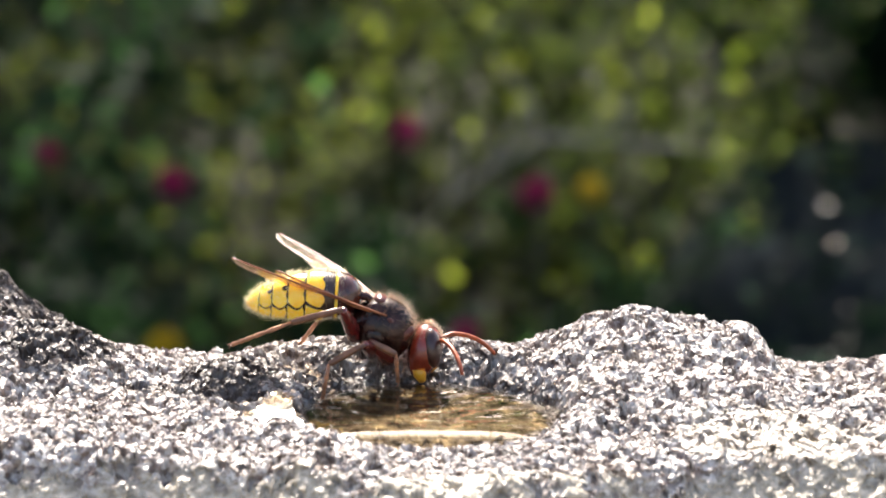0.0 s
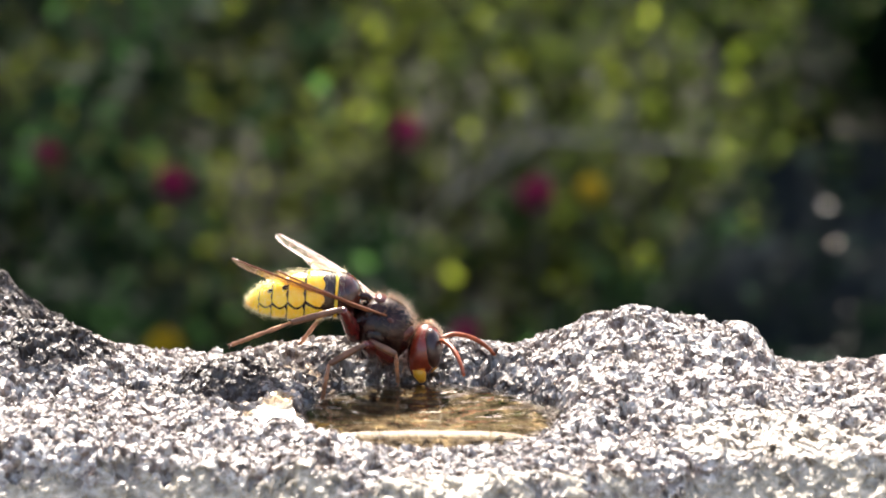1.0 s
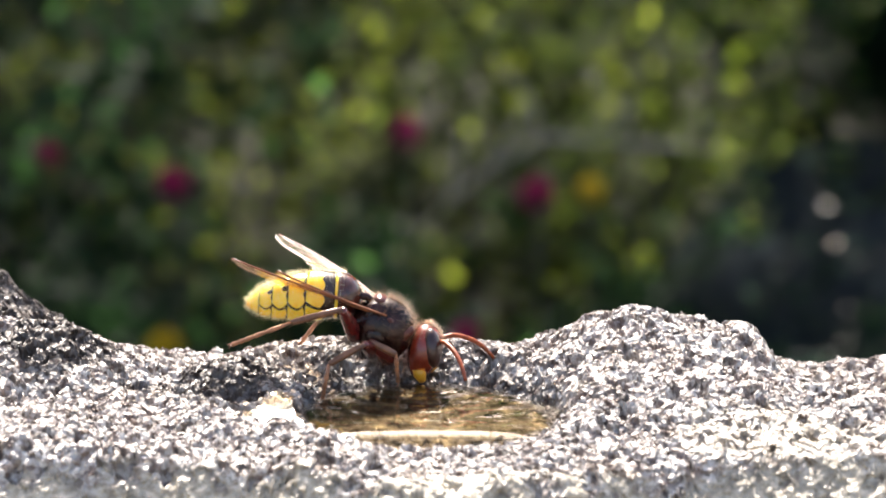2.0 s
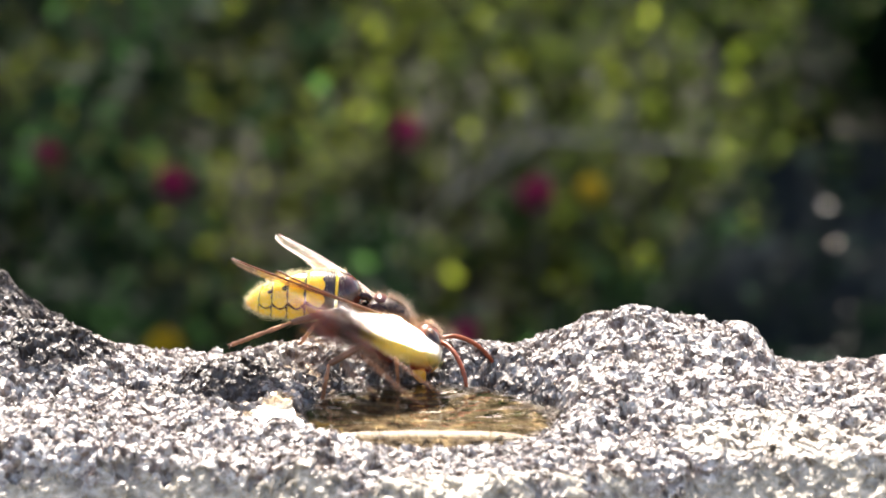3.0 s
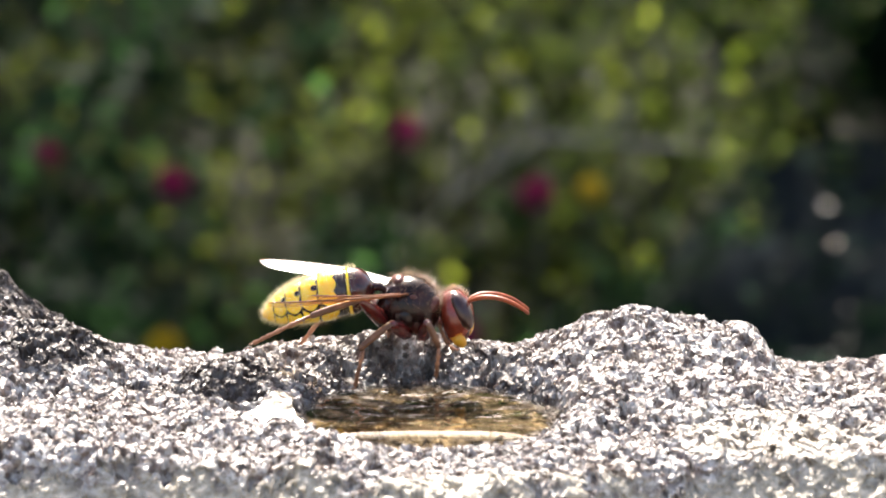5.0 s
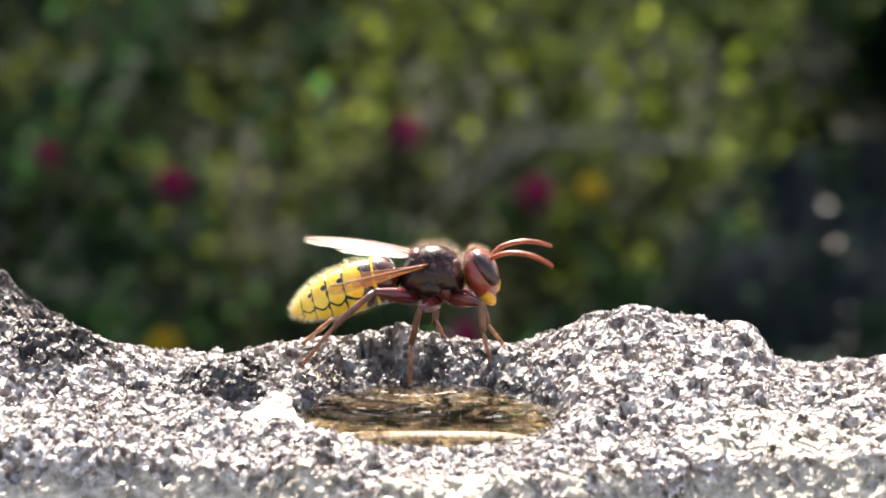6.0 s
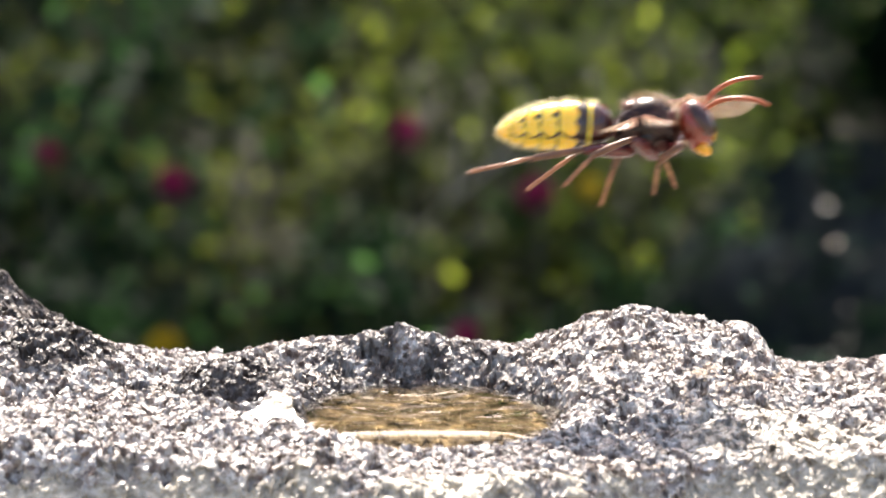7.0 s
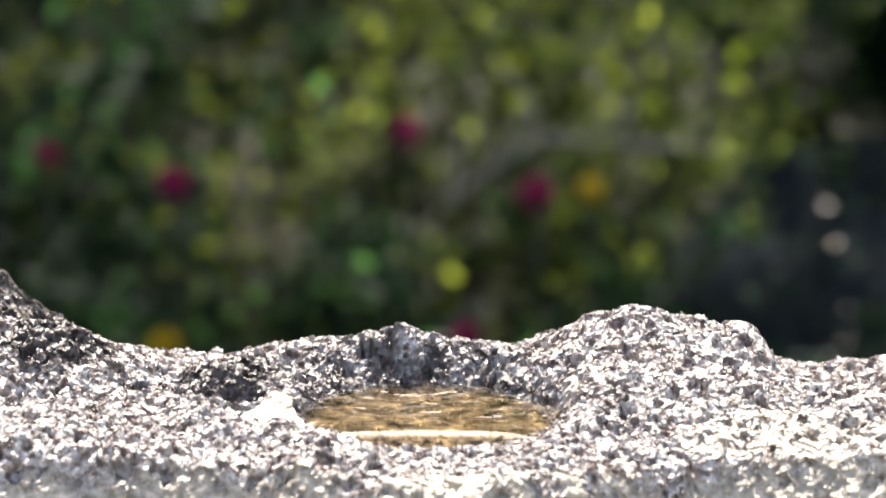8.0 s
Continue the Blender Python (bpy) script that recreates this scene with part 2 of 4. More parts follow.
def tube(bm, points, radii, around=8):
    """A round tube through points (mm) with a radius (mm) at each."""
    pts = [Vector(p) * MM for p in points]
    side = Vector((0.13, 0.97, 0.21))
    rings = []
    for i, p in enumerate(pts):
        way = (pts[min(i + 1, len(pts) - 1)] - pts[max(i - 1, 0)]).normalized()
        side = (side - way * side.dot(way)).normalized()
        up = way.cross(side)
        rings.append([bm.verts.new(p + (side * math.cos(2 * math.pi * k / around) + up * math.sin(2 * math.pi * k / around)) * radii[i] * MM)
                      for k in range(around)])
    for a, b in zip(rings, rings[1:]):
        for k in range(around):
            bm.faces.new((a[k], a[(k + 1) % around], b[(k + 1) % around], b[k]))
    bm.faces.new(list(reversed(rings[0])))
    bm.faces.new(rings[-1])


def ball(bm, centre, radii, turn=(0, 0, 0), u=20, v=14):
    m = pose(*(c * MM for c in centre), *turn) @ Matrix.Diagonal((*(r * MM for r in radii), 1))
    return bmesh.ops.create_uvsphere(bm, u_segments=u, v_segments=v, radius=1.0, matrix=m)["verts"]


def bristles(source, count, length, lean, rng, keep=None, thick=0.012):
    """Fine hairs on a shell: three-sided tapering spikes. source: list of (corner, next corner, last corner, normal) of faces."""
    bm = bmesh.new()
    spots = [s for s in source if keep is None or keep(s[0] / MM)]
    for _ in range(count):
        a, b, c, nrm = spots[rng.randrange(len(spots))]
        jitter = Vector((rng.uniform(-1, 1), rng.uniform(-1, 1), rng.uniform(-1, 1)))
        r, q = rng.random(), rng.random()
        base = a + (b - a) * r + (c - a) * q - nrm * 0.05 * MM
        way = (nrm + jitter * 0.6 + Vector(lean)).normalized()
        tip = base + way * length * rng.uniform(0.5, 1.2) * MM
        side = way.orthogonal().normalized()
        up = way.cross(side)
        foot = [bm.verts.new(base + (side * math.cos(a) + up * math.sin(a)) * thick * MM) for a in (0, 2.1, 4.2)]
        top = bm.verts.new(tip)
        for k in range(3):
            bm.faces.new((foot[k], foot[(k + 1) % 3], top))
    return bm


def shell_points(ob):
    vs = ob.data.vertices
    return [(vs[p.vertices[0]].co.copy(), vs[p.vertices[1]].co.copy(), vs[p.vertices[-1]].co.copy(), p.normal.copy())
            for p in ob.data.polygons if len(p.vertices) <= 4]


# ---- the stone ----
def hash2(ix, iy, k):
    h = (ix.astype(np.int64) * 374761393 + iy.astype(np.int64) * 668265263 + k * 974634777) & 0x7FFFFFFF
    h = ((h ^ (h >> 13)) * 1274126177) & 0x7FFFFFFF
    h = ((h ^ (h >> 16)) * 2246822519) & 0x7FFFFFFF
    return ((h >> 8) & 0xFFFF) / 65535.0


def value_noise(x, y, k):
    ix, iy = np.floor(x), np.floor(y)
    fx, fy = x - ix, y - iy
    fx, fy = fx * fx * (3 - 2 * fx), fy * fy * (3 - 2 * fy)
    a, b = hash2(ix, iy, k), hash2(ix + 1, iy, k)
    c, d = hash2(ix, iy + 1, k), hash2(ix + 1, iy + 1, k)
    return (a + (b - a) * fx) * (1 - fy) + (c + (d - c) * fx) * fy


def cell_noise(x, y, k):
    """Distance to the nearest seed and to the next one, the nearest seed's offset, and three random numbers of its own."""
    ix, iy = np.floor(x), np.floor(y)
    best, second = np.full(x.shape, 9.0), np.full(x.shape, 9.0)
    ox, oy, r1, r2, r3 = (np.zeros(x.shape) for _ in range(5))
    for dx in (-1, 0, 1):
        for dy in (-1, 0, 1):
            cx, cy = ix + dx, iy + dy
            px, py = x - cx - hash2(cx, cy, k), y - cy - hash2(cx, cy, k + 1)
            d = px * px + py * py
            near = d < best
            second = np.where(near, best, np.minimum(second, d))
            best = np.where(near, d, best)
            ox, oy = np.where(near, px, ox), np.where(near, py, oy)
            r1 = np.where(near, hash2(cx, cy, k + 2), r1)
            r2 = np.where(near, hash2(cx, cy, k + 3), r2)
            r3 = np.where(near, hash2(cx, cy, k + 4), r3)
    return np.sqrt(best), np.sqrt(second), ox, oy, r1, r2, r3


def smooth(a, b, x):
    t = np.clip((x - a) / (b - a), 0, 1)
    return t * t * (3 - 2 * t)


# lumps and hollows on the stone: x, y, half widths, height (mm)
LUMPS = ((-47, 15, 13, 13, 5.1), (-56, 37, 12, 6, 13.2), (-36, 28, 8, 5, -1.3), (-6, 21, 17, 4.5, 0.6), (-3.9, 19, 4, 2.4, 1.7),
         (-8, 19.5, 7, 2.6, 2), (23, 18, 9.5, 10, 5.2), (34, 17, 3.2, 6, 4.7), (13, 19, 5, 6, -1), (-23, 4, 3, 7, 1.2),
         (-28, 22, 7, 7, -1.7), (48, 4, 14, 9, 0.9), (36, 2, 6, 5, 0.5), (46, 20, 8, 6, -10.1), (-34, 12, 8, 2.2, 1.1), (-24.5, 8.5, 4, 2.4, 1), (-21.3, 3.2, 2.2, 2.6, -3.6))


def pool_mask(x, y, grow=0.0):
    """1 in the pool and its side arm, 0 outside."""
    wob = 1.6 * (value_noise(x * 0.22, y * 0.22, 40) - 0.5) + 0.7 * (value_noise(x * 0.7, y * 0.7, 41) - 0.5)
    main = 1 - np.sqrt(((x + 1.0) / (13.0 + grow)) ** 2 + ((y - 0.5) / (13.2 + grow)) ** 2)
    return main * 13.0 + wob


def arm_mask(x, y):
    """The small wet dip beside the pool, whose film of water leans towards the front."""
    wob = 2.4 * (value_noise(x * 0.40, y * 0.36, 44) - 0.5) + 2.0 * (value_noise(x * 0.9, y * 0.8, 45) - 0.5)
    return (1 - np.sqrt(((x + 15.0) / 4.4) ** 2 + ((y + 2.4) / 3.8) ** 2)) * 4.2 + wob


def arm_plane(x, y):
    return 0.02 * (x + 15.6) + 0.297 * (y + 2.4) + 0.85


def stone_height(x, y):
    h = 1.0 + 0.045 * np.clip(y, -60, 0) + 0.015 * np.clip(y, 0, 30)
    h = h - 0.5 * np.maximum(y - 26, 0)
    for lx, ly, sx, sy, up in LUMPS:
        h = h + up * np.exp(-(((x - lx) / sx) ** 2 + ((y - ly) / sy) ** 2) * 0.7)
    # front brink
    brink = -16.5 - 12.0 * np.exp(-((x - 2) / 19.0) ** 2) - 1.0 * smooth(22, 44, x) + 2.5 * (value_noise(x * 0.09, y * 0 + 3, 7) - 0.5)
    over = np.maximum(brink - y, 0)
    h = h - 1.0 * (np.sqrt(over * over + 0.6) - 0.775)
    # the whole boulder falls away at its flanks
    for d in (np.abs(x) - 95, y - 85, -y - 75):
        h = h - 2.6 * np.maximum(d, 0)
    h = h + 2.2 * (value_noise(x * 0.10, y * 0.10, 1) - 0.5) + 1.0 * (value_noise(x * 0.31, y * 0.31, 2) - 0.5)
    h = h + 0.6 * (value_noise(x * 0.62, y * 0.50, 3) - 0.5) + 0.15 * (value_noise(x * 1.1, y * 0.9, 4) - 0.5)
    # hollow that holds the water
    m = pool_mask(x, y)
    bank = smooth(0.5, -4.0 - 2.6 * smooth(4, 10, y), m)
    h = h * bank + (-2.9 * smooth(-3.5, 4.0, m) - 0.02) * (1 - bank)
    k = arm_mask(x, y)
    w = smooth(-1.8, 0.4, k) * smooth(1.0, -0.5, m)
    return h * (1 - w) + (arm_plane(x, y) + 0.35 - 0.95 * smooth(-0.8, 1.6, k)) * w


def stone_grain(x, y):
    """Fine broken relief: flat-topped tilted grains with gaps between them, and open pits."""
    wx = x + 0.7 * (value_noise(x * 1.1, y * 1.1, 11) - 0.5) + 0.25 * (value_noise(x * 3.1, y * 3.1, 14) - 0.5)
    wy = y + 0.7 * (value_noise(x * 1.1, y * 1.1, 12) - 0.5) + 0.25 * (value_noise(x * 3.1, y * 3.1, 15) - 0.5)
    d, e, ox, oy, a, b, c = cell_noise(wx * 1.05, wy * 0.80, 20)
    g = 0.44 * (c - 0.5) + 0.44 * ((a - 0.5) * ox + (b - 0.5) * oy) - 0.26 * (1 - smooth(0.0, 0.10, e - d)) * (a > 0.35)
    d, e, ox, oy, a, b, c = cell_noise(wx * 2.5, wy * 2.0, 26)
    g = g + 0.20 * (c - 0.5) + 0.24 * ((a - 0.5) * ox + (b - 0.5) * oy) - 0.06 * (1 - smooth(0.0, 0.14, e - d))
    d, e, ox, oy, a, b, c = cell_noise(wx * 5.2, wy * 4.2, 29)
    g = g + 0.09 * (c - 0.5) + 0.16 * ((a - 0.5) * ox + (b - 0.5) * oy)
    d, e, ox, oy, a, b, c = cell_noise(wx * 0.62, wy * 0.48, 32)
    g = g - 0.9 * np.where(c > 0.50, smooth(0.32, 0.24, d), 0)
    d, e, ox, oy, a, b, c = cell_noise(wx * 0.27, wy * 0.22, 36)
    g = g - 1.5 * np.where(c > 0.50, smooth(0.24, 0.18, d), 0)
    return g + 0.26


def axis(lo, hi, step, far_lo, far_hi, count):
    """Fine steps inside, growing steps out to the flanks."""
    core = np.arange(lo, hi + step / 2, step)
    ramp = np.linspace(0, 1, count + 1)[1:] ** 2
    return np.concatenate([(lo + (far_lo - lo) * ramp)[::-1], core, hi + (far_hi - hi) * ramp])


def build_stone():
    xs = axis(-50, 51, 0.12, -330, 330, 60)
    ys = axis(-33, 38, 0.12, -310, 330, 60)
    X, Y = np.meshgrid(xs, ys)
    m = pool_mask(X, Y)
    under = smooth(-0.5, 1.5, m)
    under = np.maximum(under, smooth(-0.5, 1.0, arm_mask(X, Y)))
    # crust of lichen on the front face and in patches on the shoulder
    ragged = 5.0 * (value_noise(X * 0.25, Y * 0.25, 55) - 0.5) + 2.5 * (value_noise(X * 0.9, Y * 0.9, 56) - 0.5)
    lichen = smooth(-16.5, -19.5, Y + ragged + 10.0 * np.exp(-((X - 2) / 19.0) ** 2))
    lichen = np.maximum(lichen, 0.55 * smooth(1.0, 0.6, np.hypot((X - 36) / 14, (Y + 13) / 9) + 0.12 * ragged))
    Z = stone_height(X, Y) + stone_grain(X, Y) * (1 - 0.75 * under) * (1 - 0.68 * lichen)
    Z = np.maximum(Z, -LEVEL / MM - 20)
    # shove sideways by height, so that steep sides are as broken as the top
    shove = (1 - 0.6 * under) * smooth(110, 60, np.abs(X))
    PX = X + 0.4 * shove * (value_noise(Z * 1.3 + Y * 0.5, X * 0.7, 70) - 0.5)
    PY = Y + shove * (0.5 * (value_noise(X * 1.3, Z * 1.5, 71) - 0.5) + 0.4 * (value_noise(X * 2.8, Z * 3.0, 72) - 0.5))
    verts = np.stack([PX * MM, PY * MM, LEVEL + Z * MM], axis=-1).reshape(-1, 3)
    w = len(xs)
    i = np.arange(len(xs) * len(ys)).reshape(len(ys), w)
    faces = np.stack([i[:-1, :-1], i[:-1, 1:], i[1:, 1:], i[1:, :-1]], axis=-1).reshape(-1, 4)
    me = array_mesh("boulder", verts, faces, STONE, smooth=False)
    m2 = np.maximum(m, arm_mask(X, Y))
    wet_shade = smooth(-1.6, 0.6, m2 + 0.8 * (value_noise(X, Y, 50) - 0.5)) * smooth(2.0, 0.5, Z)
    wet_shade = np.maximum(wet_shade, 0.8 * smooth(9, 4, np.hypot((X + 3) / 1.6, Y - 15)) * smooth(0.15, 0.5, value_noise(X * 0.35, Y * 0.35, 51)))
    wet_shade = np.maximum(wet_shade, 0.75 * smooth(-4.2, -1.0, m + 1.6 * (value_noise(X * 0.5, Y * 0.5, 54) - 0.5)) * smooth(3.0, 8.0, Y))
    # left shoulder darkened in ragged patches
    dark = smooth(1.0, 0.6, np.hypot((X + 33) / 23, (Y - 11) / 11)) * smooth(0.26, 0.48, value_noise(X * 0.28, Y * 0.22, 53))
    # shade painted onto the far left hump and the cleft beside the pool
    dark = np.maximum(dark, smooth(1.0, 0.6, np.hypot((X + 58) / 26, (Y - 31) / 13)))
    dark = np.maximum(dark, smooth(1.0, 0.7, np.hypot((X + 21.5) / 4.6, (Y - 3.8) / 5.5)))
    wet_shade = np.maximum(wet_shade, 0.95 * dark)
    for key, values in (("wet_shade", wet_shade), ("bed", smooth(0.2, 1.6, m)), ("lichen", lichen)):
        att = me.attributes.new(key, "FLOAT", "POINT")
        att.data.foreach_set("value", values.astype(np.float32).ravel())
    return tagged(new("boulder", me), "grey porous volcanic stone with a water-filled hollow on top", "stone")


def build_water():
    step = 0.2
    xs, ys = np.arange(-24, 17, step), np.arange(-18, 18, step)
    X, Y = np.meshgrid(xs, ys)
    m = pool_mask(X, Y)
    # brim-full: rounded edge, fine ripples
    back = smooth(-11.0, -6.0, Y)
    Z = 0.4 - 0.9 * np.exp(-np.maximum(m + 0.8, 0) / 1.2) * back
    out = np.linspace(0, 6, 121)                # the swollen front brim: its slope grows quickly, lingers, then falls away
    slope = np.interp(out, (0, 0.5, 1.0, 2.8, 6.0), (0, 0.285, 0.325, 1.0, 1.4))
    Z = Z - np.interp(-(Y + 8.0 + 0.006 * (X + 1) ** 2), out, np.cumsum(slope) * 0.05)
    k = arm_mask(X, Y)
    arm = smooth(-0.3, -1.1, m)
    Z = np.where(k > -0.3, Z * (1 - arm) + arm_plane(X, Y) * arm, Z)
    r = np.hypot(X + 2, Y - 12)
    Z = Z + back * (0.075 * np.sin(r * 1.7 + 2.0 * value_noise(X * 0.2, Y * 0.2, 60)) * np.exp(-r / 14) + 0.12 * (value_noise(X * 0.14, Y * 0.42, 61) - 0.5)
                    + 0.05 * (value_noise(X * 0.4, Y * 1.1, 62) - 0.5))
    inside = (m > -1.2) | (k > -0.3)
    keep = inside[:-1, :-1] & inside[1:, :-1] & inside[:-1, 1:] & inside[1:, 1:]
    i = np.arange(X.size).reshape(X.shape)
    faces = np.stack([i[:-1, :-1], i[:-1, 1:], i[1:, 1:], i[1:, :-1]], axis=-1)[keep]
    used, inverse = np.unique(faces, return_inverse=True)
    verts = np.stack([X * MM, Y * MM, LEVEL + Z * MM], axis=-1).reshape(-1, 3)[used]
    me = array_mesh("water", verts, inverse.reshape(-1, 4), WATER)
    ob = tagged(new("water", me), "clear amber water standing in the stone's hollow", "water", kind="structure")
    ob.visible_shadow = False
    return ob


build_stone()
build_water()

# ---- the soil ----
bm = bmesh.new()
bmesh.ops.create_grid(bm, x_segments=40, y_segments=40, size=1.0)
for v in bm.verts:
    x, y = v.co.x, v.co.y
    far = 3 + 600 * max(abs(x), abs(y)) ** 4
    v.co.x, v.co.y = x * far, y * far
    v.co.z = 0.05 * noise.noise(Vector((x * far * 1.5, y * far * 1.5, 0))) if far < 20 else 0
tagged(part("ground", bm, SOIL), "garden ground, dark soil, with unseen pale gravel added in front to bounce light", "ground", kind="structure")


# ---- the garden behind ----
def leaf_arrays(places, ways, normals, sizes):
    """Pointed, folded leaves: six corners and four triangles each."""
    shape = np.array([(0, 0, 0), (0.35, 0.30, 0.06), (0.35, -0.30, 0.06), (0.4, 0, -0.02), (0.75, 0.22, 0.05), (0.75, -0.22, 0.05), (1.0, 0, 0)])
    tris = np.array([(0, 3, 1), (0, 2, 3), (3, 4, 1), (3, 2, 5), (3, 6, 4), (3, 5, 6)])
    side = np.cross(normals, ways)
    side /= np.linalg.norm(side, axis=1, keepdims=True) + 1e-9
    up = np.cross(ways, side)
    v = (places[:, None] + sizes[:, None, None] * (shape[None, :, :1] * ways[:, None] + shape[None, :, 1:2] * side[:, None]
                                                   + shape[None, :, 2:] * up[:, None]))
    f = tris[None] + (np.arange(len(places)) * len(shape))[:, None, None]
    return v.reshape(-1, 3), f.reshape(-1, 3)


def shrub(base, spread, height, stems, leaves, size, material, seed, label, category="shrub", bend=0.5, clump=16.0, thick=2.6):
    rng = np.random.default_rng(seed)
    root = tagged(new("shrub"), label, category)
    root.location = base
    tips, ways = [], []
    for _ in range(stems):
        foot = rng.normal(0, 0.18, 2) * spread
        top = np.array([rng.uniform(-1, 1) * spread[0], rng.uniform(-1, 1) * spread[1], height * rng.uniform(0.45, 1.0)])
        pts = []
        for s in np.linspace(0, 1, 7):
            p = np.array([foot[0], foot[1], 0]) * (1 - s) + top * s
            p[2] = top[2] * (s ** (1 - 0.4 * bend))
            pts.append(p + rng.normal(0, 0.012, 3) * (s > 0))
        bm = bmesh.new()
        tube(bm, [p * 1000 for p in pts], [thick * (1 - 0.8 * s) for s in np.linspace(0, 1, 7)], 5)
        part("stem", bm, BARK, root)
        for _ in range(leaves // stems):
            s = rng.uniform(0.12, 1.0)
            j = min(int(s * 6), 5)
            p = pts[j] + (pts[j + 1] - pts[j]) * (s * 6 - j)
            out = rng.normal(0, 1, 3)
            out /= np.linalg.norm(out)
            if clump and noise.noise(Vector(p + out * size) * clump + Vector((seed * 3.1, 0, 0))) < -0.2:
                continue
            tips.append(p + out * abs(rng.normal(0, size * 1.1)))
            ways.append(out * [1, 1, 0.6] + [0, 0, -0.15])
    tips, ways = np.array(tips), np.array(ways)
    ways /= np.linalg.norm(ways, axis=1, keepdims=True)
    normals = rng.normal(0, 0.55, ways.shape) + [0, 0, 1]
    v, f = leaf_arrays(tips, ways, normals, size * rng.uniform(0.35, 1.2, len(tips)))
    ob = new("leaves", array_mesh("leaves", v, f, material))
    ob.parent = root
    ob["kind"] = "stuff"
    return root


shrub((-0.38, 1.75, 0), (0.38, 0.28), 0.52, 50, 18000, 0.012, LEAF_DARK, 3, "dense green garden shrub in shade and backlight")
shrub((-0.36, 1.95, 0), (0.30, 0.20), 0.50, 40, 5600, 0.011, LEAF_OLIVE, 4, "olive green garden shrub with yellowing leaves")
shrub((0.085, 2.12, 0), (0.20, 0.26), 0.50, 48, 15000, 0.010, LEAF_LIME, 5, "yellow-green leafy garden shrub lit from behind")
shrub((0.41, 2.26, 0), (0.27, 0.22), 0.74, 30, 19000, 0.017, LEAF_DARK, 8, "dark green garden shrub behind a rock")
shrub((-0.08, 2.05, 0), (0.26, 0.25), 0.48, 48, 13000, 0.011, LEAF_OLIVE, 9, "loose olive green garden shrub with thin stems")
shrub((-0.05, 1.50, 0), (0.40, 0.20), 0.25, 40, 8500, 0.010, LEAF_GREY, 7, "low grey-green flowering herb bed", "plant")
shrub((-0.02, 1.82, 0), (0.36, 0.16), 0.29, 50, 15000, 0.012, LEAF_DARK, 10, "low dark green leafy border plants", "plant")
shrub((0.17, 1.72, 0), (0.17, 0.08), 0.42, 24, 620, 0.0075, LEAF_SHINY, 11, "dark glossy-leaved plant beside the rock", "plant", thick=0.9)
shrub((0.27, 2.50, 0), (0.16, 0.12), 0.36, 18, 4200, 0.017, LEAF_DARK, 14, "low dark green bush behind the rock", "shrub")
shrub((-0.35, 2.75, 0), (0.70, 0.30), 0.62, 50, 11000, 0.024, LEAF_DARK, 12, "dark green hedge at the garden's edge", "hedge")
shrub((0.75, 2.85, 0), (0.70, 0.30), 0.66, 50, 12000, 0.026, LEAF_GREEN, 13, "sunlit green hedge at the garden's edge", "hedge")
# next two hedges stand out of view, added to block sun from the shrubs
shrub((-2.0, 4.8, 0), (1.75, 0.45), 3.9, 70, 20000, 0.11, LEAF_GREEN, 21, "tall dense green hedge with gaps, unseen, added to shade the left shrubs", "hedge", clump=0.0, thick=14.0)
shrub((1.68, 5.0, 0), (1.75, 0.45), 4.7, 90, 28000, 0.11, LEAF_GREEN, 22, "tall green hedge, unseen, added to shade the right of the garden", "hedge", clump=0.0, thick=14.0)
# unseen backdrop, added so the pool mirrors dark leaves instead of sky
shrub((0.0, 7.4, 0), (2.2, 0.5), 4.4, 60, 12000, 0.17, LEAF_DARK, 23, "tall dark green hedge, out of direct view, added to darken the pool's reflection", "hedge", clump=0.0, thick=14.0)


def rounded_rock(name, centre, radii, material, seed, label, rough=0.16):
    bm = bmesh.new()
    bmesh.ops.create_icosphere(bm, subdivisions=5, radius=1.0)
    for v in bm.verts:
        n = v.co.normalized()
        k = 1 + rough * noise.noise(n * 1.6 + Vector((seed, 0, 0))) + rough * 0.5 * noise.noise(n * 4.5 + Vector((0, seed, 0))) \
            + rough * 0.18 * noise.noise(n * 14)
        v.co = Vector((n.x * radii[0], n.y * radii[1], n.z * radii[2])) * k
    ob = tagged(part(name, bm, material), label, "stone")
    ob.location = centre
    return ob


# rock fills the dark shaded area, its shade held in the colour
rounded_rock("shade_rock", (0.42, 1.95, 0.0), (0.44, 0.22, 0.26), SHADE_STONE, 4.0, "near-black rock with the garden's shade put into its colour")


